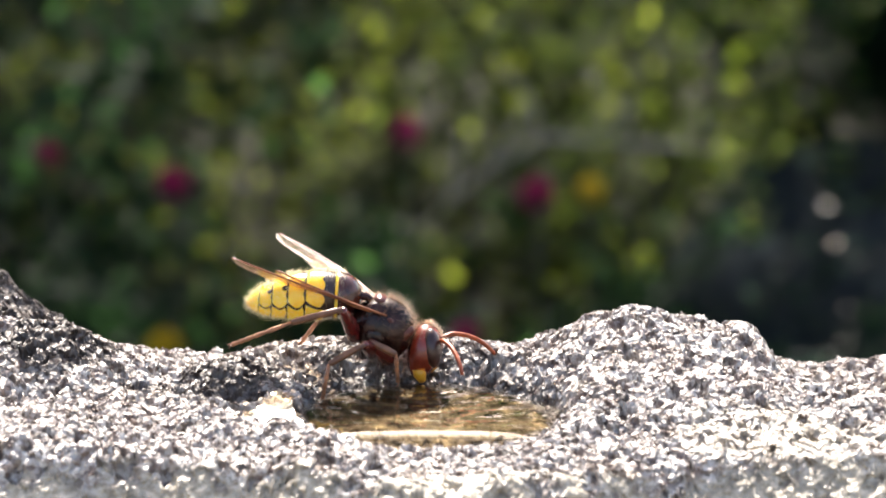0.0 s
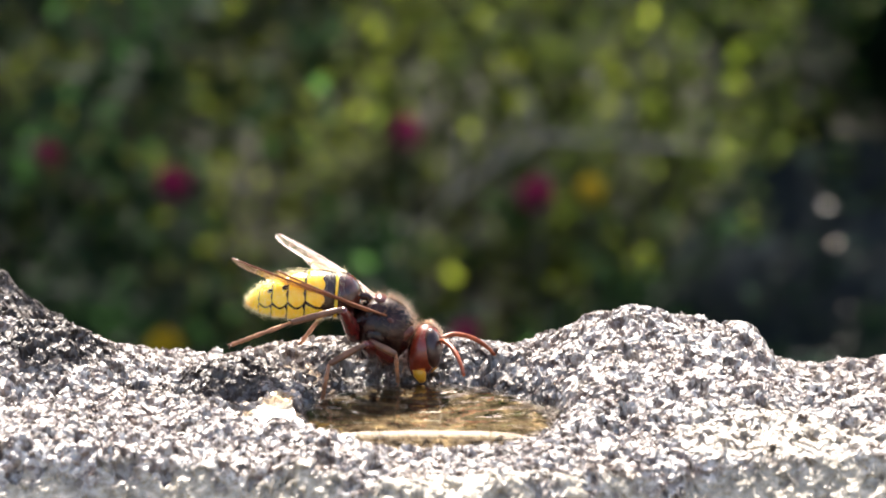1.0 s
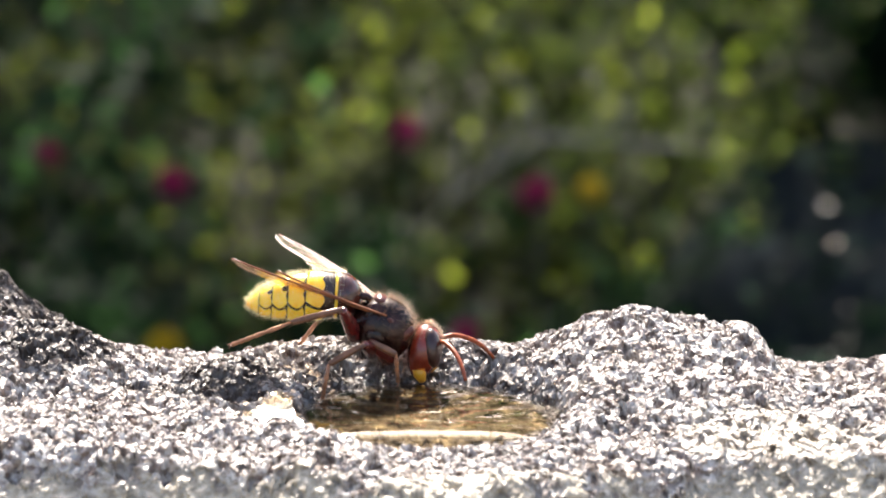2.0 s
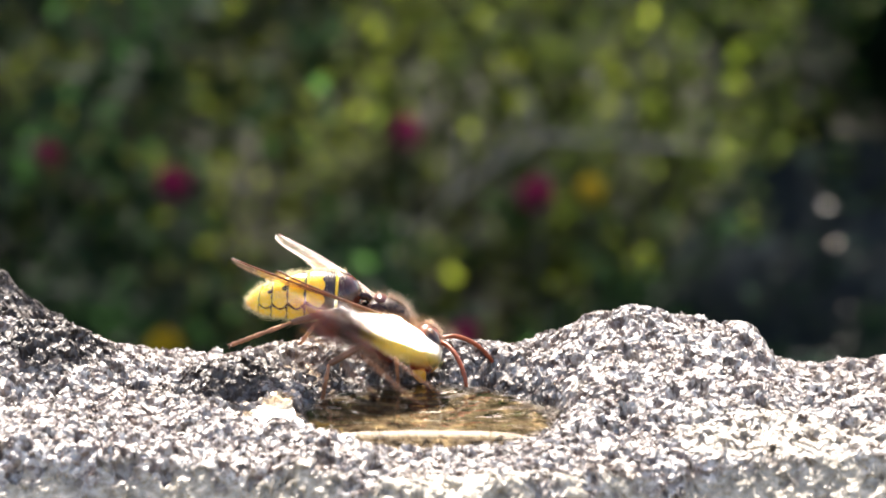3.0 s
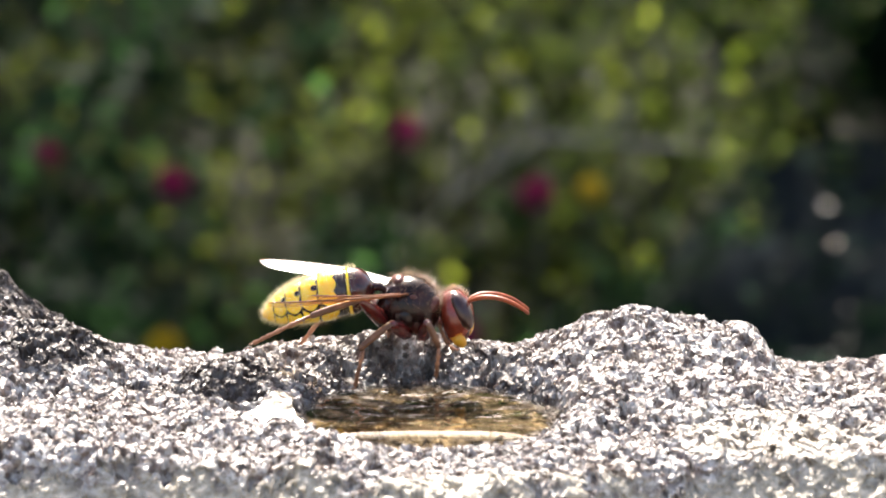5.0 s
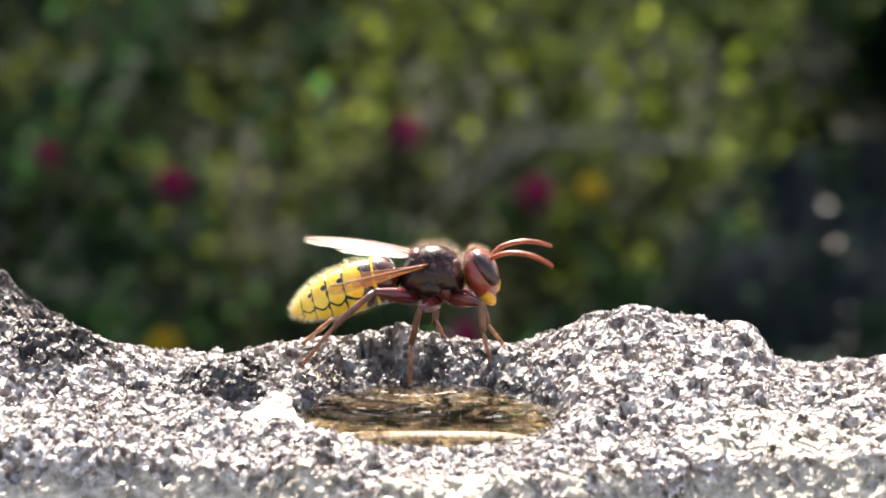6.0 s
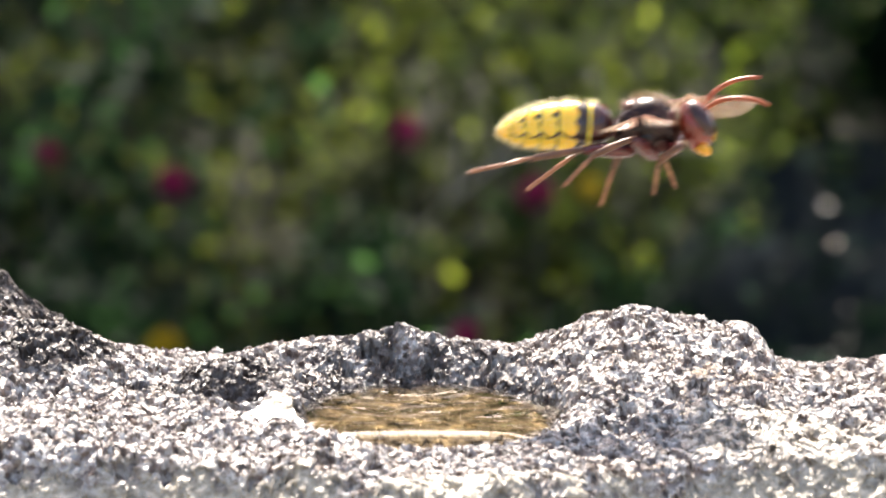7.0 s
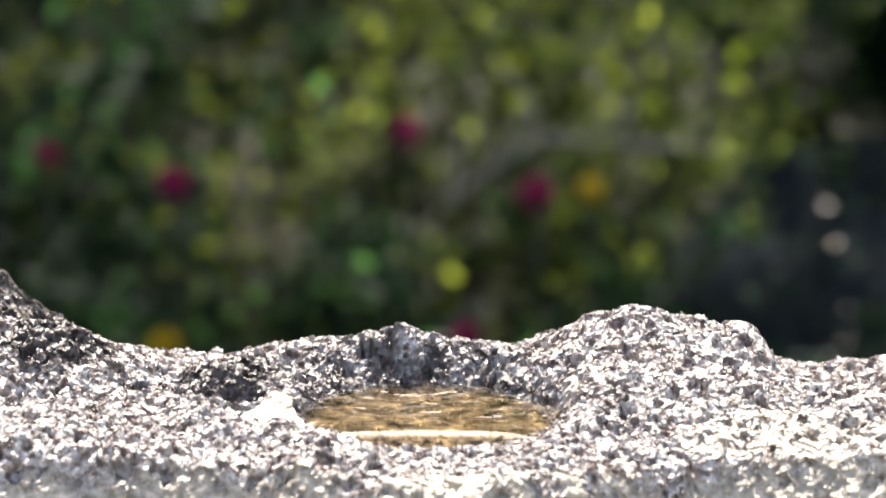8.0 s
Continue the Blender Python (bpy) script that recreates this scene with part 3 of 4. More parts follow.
def flower(place, size, petals, material, seed, label):
    """One blossom on a stalk: cupped petals round a small heart."""
    rng = random.Random(seed)
    root = tagged(new("flower"), label, "flower")
    root.location = place
    turn = pose(0, 0, 0, rng.uniform(50, 80), 0, rng.uniform(-40, 40))
    for i in range(petals):
        a = 2 * math.pi * i / petals + rng.uniform(-0.1, 0.1)
        bm = bmesh.new()
        rows = []
        for s, w, up in ((0.05, 0.06, 0), (0.35, 0.24, 0.10), (0.7, 0.32, 0.16), (0.95, 0.20, 0.12), (1.0, 0.04, 0.10)):
            rows.append([bm.verts.new(((s * math.cos(a) - k * w * math.sin(a)) * size, (s * math.sin(a) + k * w * math.cos(a)) * size,
                                       (up + 0.35 * s - 0.05 * abs(k)) * size)) for k in (-1, 0, 1)])
        for p, q in zip(rows, rows[1:]):
            for k in (0, 1):
                bm.faces.new((p[k], p[k + 1], q[k + 1], q[k]))
        bm.transform(turn)
        part("petal", bm, material, root)
    bm = bmesh.new()
    ball(bm, (0, 0, 0.12 * size * 1000), (0.2 * size * 1000,) * 3, u=10, v=8)
    bm.transform(turn)
    part("flower_heart", bm, YELLOW_PETAL, root, "small yellow flower heart")
    bm = bmesh.new()
    drop = place[2] * 1000
    tube(bm, [(0, 0, 0), (6, 4, -drop * 0.4), (-8, 10, -drop)], [1.2, 1.6, 2.2], 5)
    part("stalk", bm, BARK, root)
    return root


flower((-0.118, 1.380, 0.352), 0.0088, 9, MAGENTA, 1, "magenta garden blossom among green leaves")
flower((-0.017, 1.450, 0.364), 0.0072, 9, MAGENTA, 2, "magenta garden blossom among green leaves")
flower((0.041, 1.350, 0.354), 0.0082, 9, MAGENTA, 3, "magenta garden blossom among green leaves")
flower((0.011, 1.300, 0.303), 0.007, 9, MAGENTA, 4, "magenta garden blossom among green leaves")
flower((-0.183, 1.500, 0.344), 0.006, 9, MAGENTA, 5, "magenta garden blossom among green leaves")
flower((0.065, 1.400, 0.347), 0.0065, 8, YELLOW_PETAL, 6, "small orange-yellow garden blossom")
flower((-0.112, 1.250, 0.309), 0.009, 10, YELLOW_PETAL, 7, "yellow garden blossom low among leaves")


def arching_branch(points, radii):
    """A bare stem that rises from the soil and bows over, with short side twigs."""
    bm = bmesh.new()
    tube(bm, points, radii, 8)
    root = tagged(part("branch", bm, PALE_BARK), "pale bare arching stem among the shrubs", "branch")
    rng = random.Random(5)
    for k in range(2, len(points) - 1):
        p = Vector(points[k])
        bm = bmesh.new()
        q = p + Vector((rng.uniform(-25, 25), rng.uniform(-25, 25), rng.uniform(15, 40)))
        tube(bm, [p, (p + q) / 2 + Vector((4, 0, 3)), q], [1.6, 1.2, 0.5], 5)
        part("twig", bm, PALE_BARK, root)
    return root


arching_branch([(-26, 1850, -5), (-14, 1760, 250), (3, 1690, 283), (23, 1680, 302), (51, 1680, 319), (89, 1690, 315), (130, 1700, 310), (163, 1710, 301)], [2.0, 1.1, 1.2, 1.3, 1.3, 1.1, 0.9, 0.6])


# ---- the hornet ----
def segment_frame(p, q, ref):
    """A pose at p whose x axis runs to q; ref fixes the roll."""
    x = (q - p).normalized()
    z = (ref - x * ref.dot(x)).normalized()
    y = z.cross(x)
    m = Matrix((x, y, z)).transposed().to_4x4()
    m.translation = p
    return m


def wing_sheet(span, chord, sweep, cols=18, rows=6):
    """Membrane: x along the span, y towards the trailing edge, slightly corrugated."""
    bm = bmesh.new()
    grid = []
    for i in range(cols + 1):
        s = i / cols
        lead = -0.03 * span * math.sin(math.pi * s) + sweep * s * s
        wide = chord * (0.16 + 0.84 * math.sin(min(1, s / 0.72) * math.pi / 2) ** 1.2) * math.sqrt(max(0.0, 1 - max(0, (s - 0.72) / 0.285) ** 2.2))
        row = []
        for j in range(rows + 1):
            k = j / rows
            row.append(bm.verts.new((s * span * MM, (lead + k * wide) * MM, (0.04 * math.sin(k * 9 + s * 2) + 0.35 * math.sin(math.pi * s) * (1 - k)) * MM)))
        grid.append(row)
    for a, b in zip(grid, grid[1:]):
        for j in range(rows):
            bm.faces.new((a[j], a[j + 1], b[j + 1], b[j]))
    lines = []
    for j, end in ((0, cols), (1, cols - 1), (3, cols - 4), (5, cols - 9)):
        lines.append([grid[i][j].co / MM for i in range(0, end + 1)])
    for i in (8, 12, 15):
        lines.append([grid[i][j].co / MM for j in range(0, 5)])
    return bm, lines


def hornet():
    """Front is +x, left is +y. Millimetres about the middle of the thorax."""
    rng = random.Random(11)
    root = tagged(new("hornet"), "brown and yellow hornet with amber wings, drinking and taking off", "hornet")
    made = {"body": root}
    # thorax
    bm = bmesh.new()
    loft(bm, [(-3.5, -0.6, 0.5, 0.5), (-3.3, -0.55, 1.3, 1.4), (-2.8, -0.4, 2.0, 2.3), (-2.0, -0.15, 2.5, 2.75), (-0.9, 0.05, 2.8, 3.05), (0.3, 0.12, 2.95, 3.15),
              (1.4, 0.02, 2.8, 3.0), (2.3, -0.2, 2.4, 2.6), (2.9, -0.45, 1.8, 1.9), (3.3, -0.6, 0.9, 1.0)], 32)
    for v in bm.verts:
        p = v.co / MM
        v.co += v.co.normalized() * MM * (0.16 * noise.noise(p * 0.9) + 0.12 * noise.noise(p * 2.2))
    thorax = part("thorax", bm, THORAX, root, "dark brown hairy thorax")
    bm = bmesh.new()   # collar
    for s in (-1, 1):
        ball(bm, (1.7, s * 1.45, 0.5), (1.0, 0.92, 1.75), (s * 14, 28, s * 12), 16, 12)
    part("pronotum", bm, COLLAR, thorax, "reddish collar plate")
    bm = bmesh.new()
    ball(bm, (-2.0, 0, 2.25), (0.8, 1.5, 0.6), (0, -18, 0))
    part("scutellum", bm, COLLAR, thorax, "reddish raised back plate")
    for s in (-1, 1):
        bm = bmesh.new()
        ball(bm, (0.0, s * 2.55, 1.45), (0.5, 0.25, 0.3), u=12, v=8)
        part("wing_cap", bm, COLLAR, thorax)
        bm = bmesh.new()
        ball(bm, (-0.2, s * 2.25, -0.9), (1.4, 0.7, 1.25), (0, 20, 0), 14, 10)
        part("flank_plate", bm, THORAX, thorax)
        bm = bmesh.new()
        ball(bm, (1.15, s * 2.05, -1.1), (0.85, 0.62, 1.3), (0, -24, 0), 14, 10)
        part("breast_plate", bm, COLLAR, thorax)
        bm = bmesh.new()
        ball(bm, (-2.0, s * 1.75, 0.5), (0.8, 0.6, 1.5), (0, -16, 0), 14, 10)
        part("hip_plate", bm, THORAX, thorax)
    fur = bristles(shell_points(thorax), 1100, 1.2, (0.05, 0, 0.1), rng, lambda p: p.z > 1.0, 0.008)
    part("hair", fur, HAIR, thorax, "fine golden hair")
    # abdomen, hinged at the waist, runs towards -x
    bm = bmesh.new()
    loft(bm, [(1.9, -1.6, 0.55, 0.6), (1.0, -0.6, 0.45, 0.5), (0.5, -0.1, 0.42, 0.45), (0, 0, 0.45, 0.45), (-0.5, 0, 0.6, 0.6), (-1.0, 0, 0.8, 0.8)], 12)
    abdomen = part("abdomen", bm, THORAX, root, "dark waist")
    abdomen.location = Vector((-3.35, 0, -0.1)) * MM
    made["abdomen"] = abdomen

    def girth(s):
        xs = (0.2, 0.5, 0.9, 1.5, 2.5, 4.0, 5.5, 7.0, 8.5, 9.8, 11.0, 12.0, 12.6)
        rs = (0.5, 1.15, 1.8, 2.3, 2.55, 2.72, 2.75, 2.64, 2.42, 2.08, 1.58, 0.92, 0.25)
        return float(np.interp(s, xs, rs))

    cuts = ((0.25, 3.1, SEG_FIRST), (3.0, 6.2, SEG_SECOND), (6.1, 8.1, SEG_YELLOW), (8.0, 9.8, SEG_YELLOW), (9.7, 11.2, SEG_YELLOW),
            (11.1, 12.6, SEG_TIP))
    for a, b, mat in cuts:
        bm = bmesh.new()
        uv = bm.loops.layers.uv.new("UVMap")
        st = []
        for k in range(9):
            f = k / 8
            s = a + (b - a) * f
            r = girth(s) * (0.935 + 0.07 * math.sin(f * math.pi * 0.62)) if mat is not SEG_TIP else girth(s) * 0.98
            st.append((-s, -0.010 * s * s, r, r * 0.99))
        loft(bm, st, 40, uv)
        seg = part("abdominal_segment", bm, mat, abdomen)
        made.setdefault("rings", []).extend(shell_points(seg))
    fur = bristles(made.pop("rings"), 4200, 0.75, (-0.35, 0, 0.1), rng, lambda p: p.x < -2, 0.008)
    part("hair", fur, PALE_HAIR, abdomen, "short golden hair")
    # head, hinged at the neck
    bm = bmesh.new()
    ball(bm, (1.9, 0, -0.6), (2.15, 2.8, 3.0), (0, 8, 0), 30, 20)
    for v in bm.verts:       # hollow the back, flatten the face
        p = v.co / MM
        if p.x < 1.2:
            v.co.x += (1.2 - p.x) * 0.35 * MM
        if p.z < -1.2:
            v.co.y *= 1 - 0.10 * min(2, -1.2 - p.z)
    head = part("head", bm, RED, root, "red-brown head")
    head.location = Vector((3.0, 0, 0.0)) * MM
    made["head"] = head
    for s in (-1, 1):
        bm = bmesh.new()
        ball(bm, (2.85, s * 1.62, 0.15), (0.98, 1.30, 2.15), (s * 8, -16, s * 10), 20, 14)
        part("eye", bm, EYE, head, "dark glossy compound eye")
        bm = bmesh.new()
        tube(bm, [(1.7, s * 1.6, -2.3), (1.95, s * 1.45, -3.0), (2.2, s * 0.85, -3.6), (2.3, s * 0.3, -3.9)], [0.72, 0.7, 0.5, 0.18], 10)
        part("mandible", bm, FACE, head, "yellow mandible")
        bm = bmesh.new()
        ball(bm, (2.0, s * 1.78, -1.85), (0.62, 0.42, 0.85), (0, 14, 0), 12, 9)
        part("cheek", bm, MALAR, head, "orange cheek under the eye")
        bm = bmesh.new()
        pts, rad = [(0, 0, 0), (0.7, s * 0.25, 0.45), (1.4, s * 0.5, 0.85)], [0.24, 0.22, 0.27]
        for k in range(23):
            f = k / 22
            pts.append((1.55 + 5.4 * f, s * (0.55 + 1.0 * f), 0.9 + 1.5 * f - 2.4 * f * f))
            rad.append((0.27 if k % 2 else 0.235) * (1 - 0.25 * f ** 4))
        tube(bm, pts, rad, 10)
        feeler = part("antenna", bm, ANTENNA, head, "segmented orange-red antenna")
        feeler.location = Vector((3.35, s * 0.55, 0.75)) * MM
        made["antenna_far" if s > 0 else "antenna_near"] = feeler
    bm = bmesh.new()
    ball(bm, (3.0, 0, -1.6), (0.85, 1.5, 1.4), (0, 8, 0), 18, 12)
    part("clypeus", bm, FACE, head, "yellow face plate")
    bm = bmesh.new()
    ball(bm, (3.0, 0, 0.1), (0.6, 0.85, 0.9), (0, 0, 0), 14, 10)
    part("forehead", bm, MALAR, head, "yellow-brown forehead")
    fur = bristles(shell_points(head), 700, 0.7, (0, 0, 0.2), rng, lambda p: p.z > 0.6)
    part("hair", fur, HAIR, head, "fine golden hair")
    # wings
    for side, s in (("near", -1), ("far", 1)):
        for kind, span, chord, sweep in (("forewing", 17.8, 2.5, 0.3), ("hindwing", 12.0, 3.1, 0.4)):
            bm, lines = wing_sheet(span, chord, sweep)
            wing = part(kind, bm, WING, root, "amber translucent wing")
            for k, line in enumerate(lines):
                bm = bmesh.new()
                tube(bm, line, [(0.13 if k == 0 else 0.065) * (1 - 0.5 * i / len(line)) for i in range(len(line))], 5)
                part("vein", bm, VEIN, wing)
            made[kind + "_" + side] = wing
    # legs
    below = []
    for side, s in (("near", -1), ("far", 1)):
        for name, (hip, a, b, c) in LEGS.items():
            bm = bmesh.new()
            tube(bm, [(-0.5, 0, 0.1), (0, 0, 0), (a * 0.3, 0, 0.1), (a * 0.6, 0, 0.08), (a * 0.92, 0, 0), (a, 0, 0)], [0.66, 0.78, 0.86, 0.74, 0.48, 0.36], 10)
            thigh = part("leg", bm, LEG, root, "red-brown leg")
            part("hair", bristles(shell_points(thigh), 36, 0.5, (0.3, 0, 0), rng), HAIR, thigh)
            bm = bmesh.new()
            ball(bm, (hip.x + 0.15, hip.y * s * 0.85, hip.z + 0.45), (0.75, 0.6, 0.95), (0, 15, 0), 12, 9)
            ball(bm, (hip.x, hip.y * s, hip.z), (0.5, 0.5, 0.5), (0, 0, 0), 10, 8)
            coxa = part("coxa", bm, THORAX, thorax)
            below.extend(shell_points(coxa))
            bm = bmesh.new()
            tube(bm, [(0, 0, 0), (b * 0.15, 0, 0.05), (b * 0.6, 0, 0.05), (b * 0.95, 0, 0), (b, 0, 0)], [0.27, 0.34, 0.40, 0.36, 0.24], 9)
            tube(bm, [(b * 0.93, 0.1, -0.15), (b + 0.7, 0.25, -0.5)], [0.07, 0.02], 4)
            tube(bm, [(b * 0.93, -0.1, -0.15), (b + 0.6, -0.25, -0.5)], [0.07, 0.02], 4)
            shin = part("tibia", bm, SHIN, thigh)
            bm = bmesh.new()
            pts, rad, x = [(0, 0, 0)], [0.16], 0.0
            for k, part_len in enumerate((0.42, 0.2, 0.15, 0.10, 0.13)):
                pts += [(x + part_len * c * 0.85, 0, 0), (x + part_len * c, 0, 0)]
                rad += [0.28, 0.17]
                x += part_len * c
            tube(bm, pts, rad, 8)
            for q in (-1, 1):
                tube(bm, [(c, 0, 0), (c + 0.3, q * 0.2, 0.05), (c + 0.45, q * 0.3, -0.2)], [0.09, 0.07, 0.02], 4)
            foot = part("tarsus", bm, FOOT, thigh, "pale brown jointed foot")
            made[name + "_" + side] = (thigh, shin, foot, s)
    part("hair", bristles(below, 500, 0.6, (0, 0, -0.1), rng), HAIR, thorax, "fine golden hair")
    return made


# leg: hip, lengths of femur, tibia and tarsus (mm)
LEGS = {"fore": (Vector((2.3, 1.5, -2.3)), 3.7, 3.2, 3.2), "mid": (Vector((0.4, 1.7, -2.7)), 4.3, 4.4, 4.4), "hind": (Vector((-2.1, 1.6, -2.4)), 5.2, 5.6, 6.8)}
WING_ROOTS = {"forewing": Vector((-0.7, 2.4, 1.6)), "hindwing": Vector((-1.6, 2.2, 1.3))}


def body_pose(x, y, z, pitch, yaw=0.0, roll=0.0):
    """Pitch lifts the nose, yaw turns it away from +x towards +y."""
    return Matrix.Translation(at(x, y, z)) @ pose(0, 0, 0, roll, -pitch, 0).to_4x4() if not yaw else \
        Matrix.Translation(at(x, y, z)) @ pose(0, 0, 0, 0, 0, yaw) @ pose(0, 0, 0, roll, -pitch, 0)


def leg_poses(name, side, body, ankle, tip):
    """Femur, tibia and tarsus poses that bring the ankle and the foot's tip (mm in the place) where they stand."""
    hip, a, b, c = LEGS[name]
    hip = Vector((hip.x, hip.y * side, hip.z)) * MM
    inv = body.inverted()
    ankle, tip = inv @ at(*ankle), inv @ at(*tip)
    a, b, c = a * MM, b * MM, c * MM
    d = ankle - hip
    dist = min(max(d.length, abs(a - b) * 1.05), (a + b) * 0.995)
    d.normalize()
    along = (a * a - b * b + dist * dist) / (2 * dist)
    lift = math.sqrt(max(a * a - along * along, 0))
    crouch = min(max(-body.to_3x3().col[0].z / 0.5, 0.0), 1.0)
    hint = {"fore": Vector((0.9, 0.7 * side, 0.8)).lerp(Vector((-0.6, 0.7 * side, 0.31)), crouch), "mid": Vector((-0.1, 0.9 * side, 1.0)), "hind": Vector((-0.2, 0.6 * side, 1.0))}[name]
    hint = (hint - d * hint.dot(d)).normalized()
    knee = hip + d * along + hint * lift
    ankle = hip + d * dist
    ref = Vector((0.1, 0.2 * side, 1.0))
    f = segment_frame(hip, knee, ref)
    t = segment_frame(knee, ankle, ref)
    way = tip - ankle
    s = segment_frame(ankle, ankle + way, ref)
    return f, f.inverted() @ t, f.inverted() @ s


def wing_pose(kind, side, body, span, trail):
    """span: the way from root to tip, trail: towards the trailing edge, both as seen in the place."""
    root = WING_ROOTS[kind]
    root = Vector((root.x, root.y * side, root.z)) * MM
    turn = body.to_3x3().inverted()
    x = (turn @ Vector(span)).normalized()
    y = turn @ Vector(trail)
    y = (y - x * y.dot(x)).normalized()
    m = Matrix((x, y, x.cross(y))).transposed().to_4x4()
    m.translation = root
    return m


def between(rows, t):
    """Values at t, straight between rows."""
    ts = [r[0] for r in rows]
    return [float(np.interp(t, ts, [r[k] for r in rows])) for k in range(1, len(rows[0]))]



def flight_pose(made):
    """Legs trailing, wings half raised."""
    still = Matrix.Translation(at(0, 0, 0))
    for which, s in (("near", -1), ("far", 1)):
        for name, ankle, tip in (("fore", (5.0, 3.0 * s, -5.0), (5.5, 3.0 * s, -7.5)), ("mid", (-3.0, 4.0 * s, -6.0), (-6.0, 4.5 * s, -8.5)),
                                 ("hind", (-9.0, 4.0 * s, -5.5), (-14.0, 4.5 * s, -8.0))):
            thigh, shin, foot, side = made[name + "_" + which]
            thigh.matrix_basis, shin.matrix_basis, foot.matrix_basis = leg_poses(name, side, still, ankle, tip)
        for kind, turn in (("forewing", 0.0), ("hindwing", -0.5)):
            made[kind + "_" + which].matrix_basis = wing_pose(kind, s, still, (-1.0, (0.30 + turn * 0.3) * s, 0.10), (-0.2, -0.9 * s, 0.2))
    made["abdomen"].matrix_basis = Matrix.Translation(Vector((-3.35, 0, -0.1)) * MM)

HORNET = hornet()
flight_pose(HORNET)
VISITOR = copy_thing(HORNET["body"], Matrix())
VISITOR.scale = (0.54,) * 3
VISITOR["label"] = "small yellow-brown wasp flying past close by"
VISITOR["category"] = "wasp"
VISITOR.name = "wasp"
FAR_VISITOR = copy_thing(HORNET["body"], Matrix())
FAR_VISITOR["label"] = "brown hornet flying by high behind the stone"


# ---- what moves ----
def step(name, which, bodies, rows):
    thigh, shin, foot, side = HORNET[name + "_" + which]
    out = [(t, leg_poses(name, side, m, v[:3], v[3:])) for t, m in bodies for v in [between(rows, t)]]
    walk(thigh, [(t, p[0]) for t, p in out])
    walk(shin, [(t, p[1]) for t, p in out])
    walk(foot, [(t, p[2]) for t, p in out])


def beats(rows, side):
    """The given wing rows, with a quick stroke to the front between those in flight."""
    low = Vector((-0.1, 0.85 * side, -0.5))
    out = []
    for a, b in zip(rows, rows[1:]):
        out.append(a)
        if a[0] > 6.25 and b[0] < 7.45:
            for r, dt in ((a, 1 / 30), (b, 2 / 30)):
                way = Vector(r[1:4]).normalized() * 0.55 + low * 0.45
                out.append((a[0] + dt, *way, *r[4:]))
    return out + [rows[-1]]


def flap(which, body, rows):
    side = -1 if which == "near" else 1
    for kind, spread in (("forewing", 0.0), ("hindwing", 1.0)):
        out = []
        for t, *v in beats(rows, side):
            m = body_pose(*between(body, t))
            span, trail = Vector(v[:3]), Vector(v[3:])
            turn = spread * (-0.12 if t < 6.25 else 0.27)
            out.append((t, wing_pose(kind, side, m, span.normalized() + trail.normalized() * turn, trail)))
        walk(HORNET[kind + "_" + which], out)


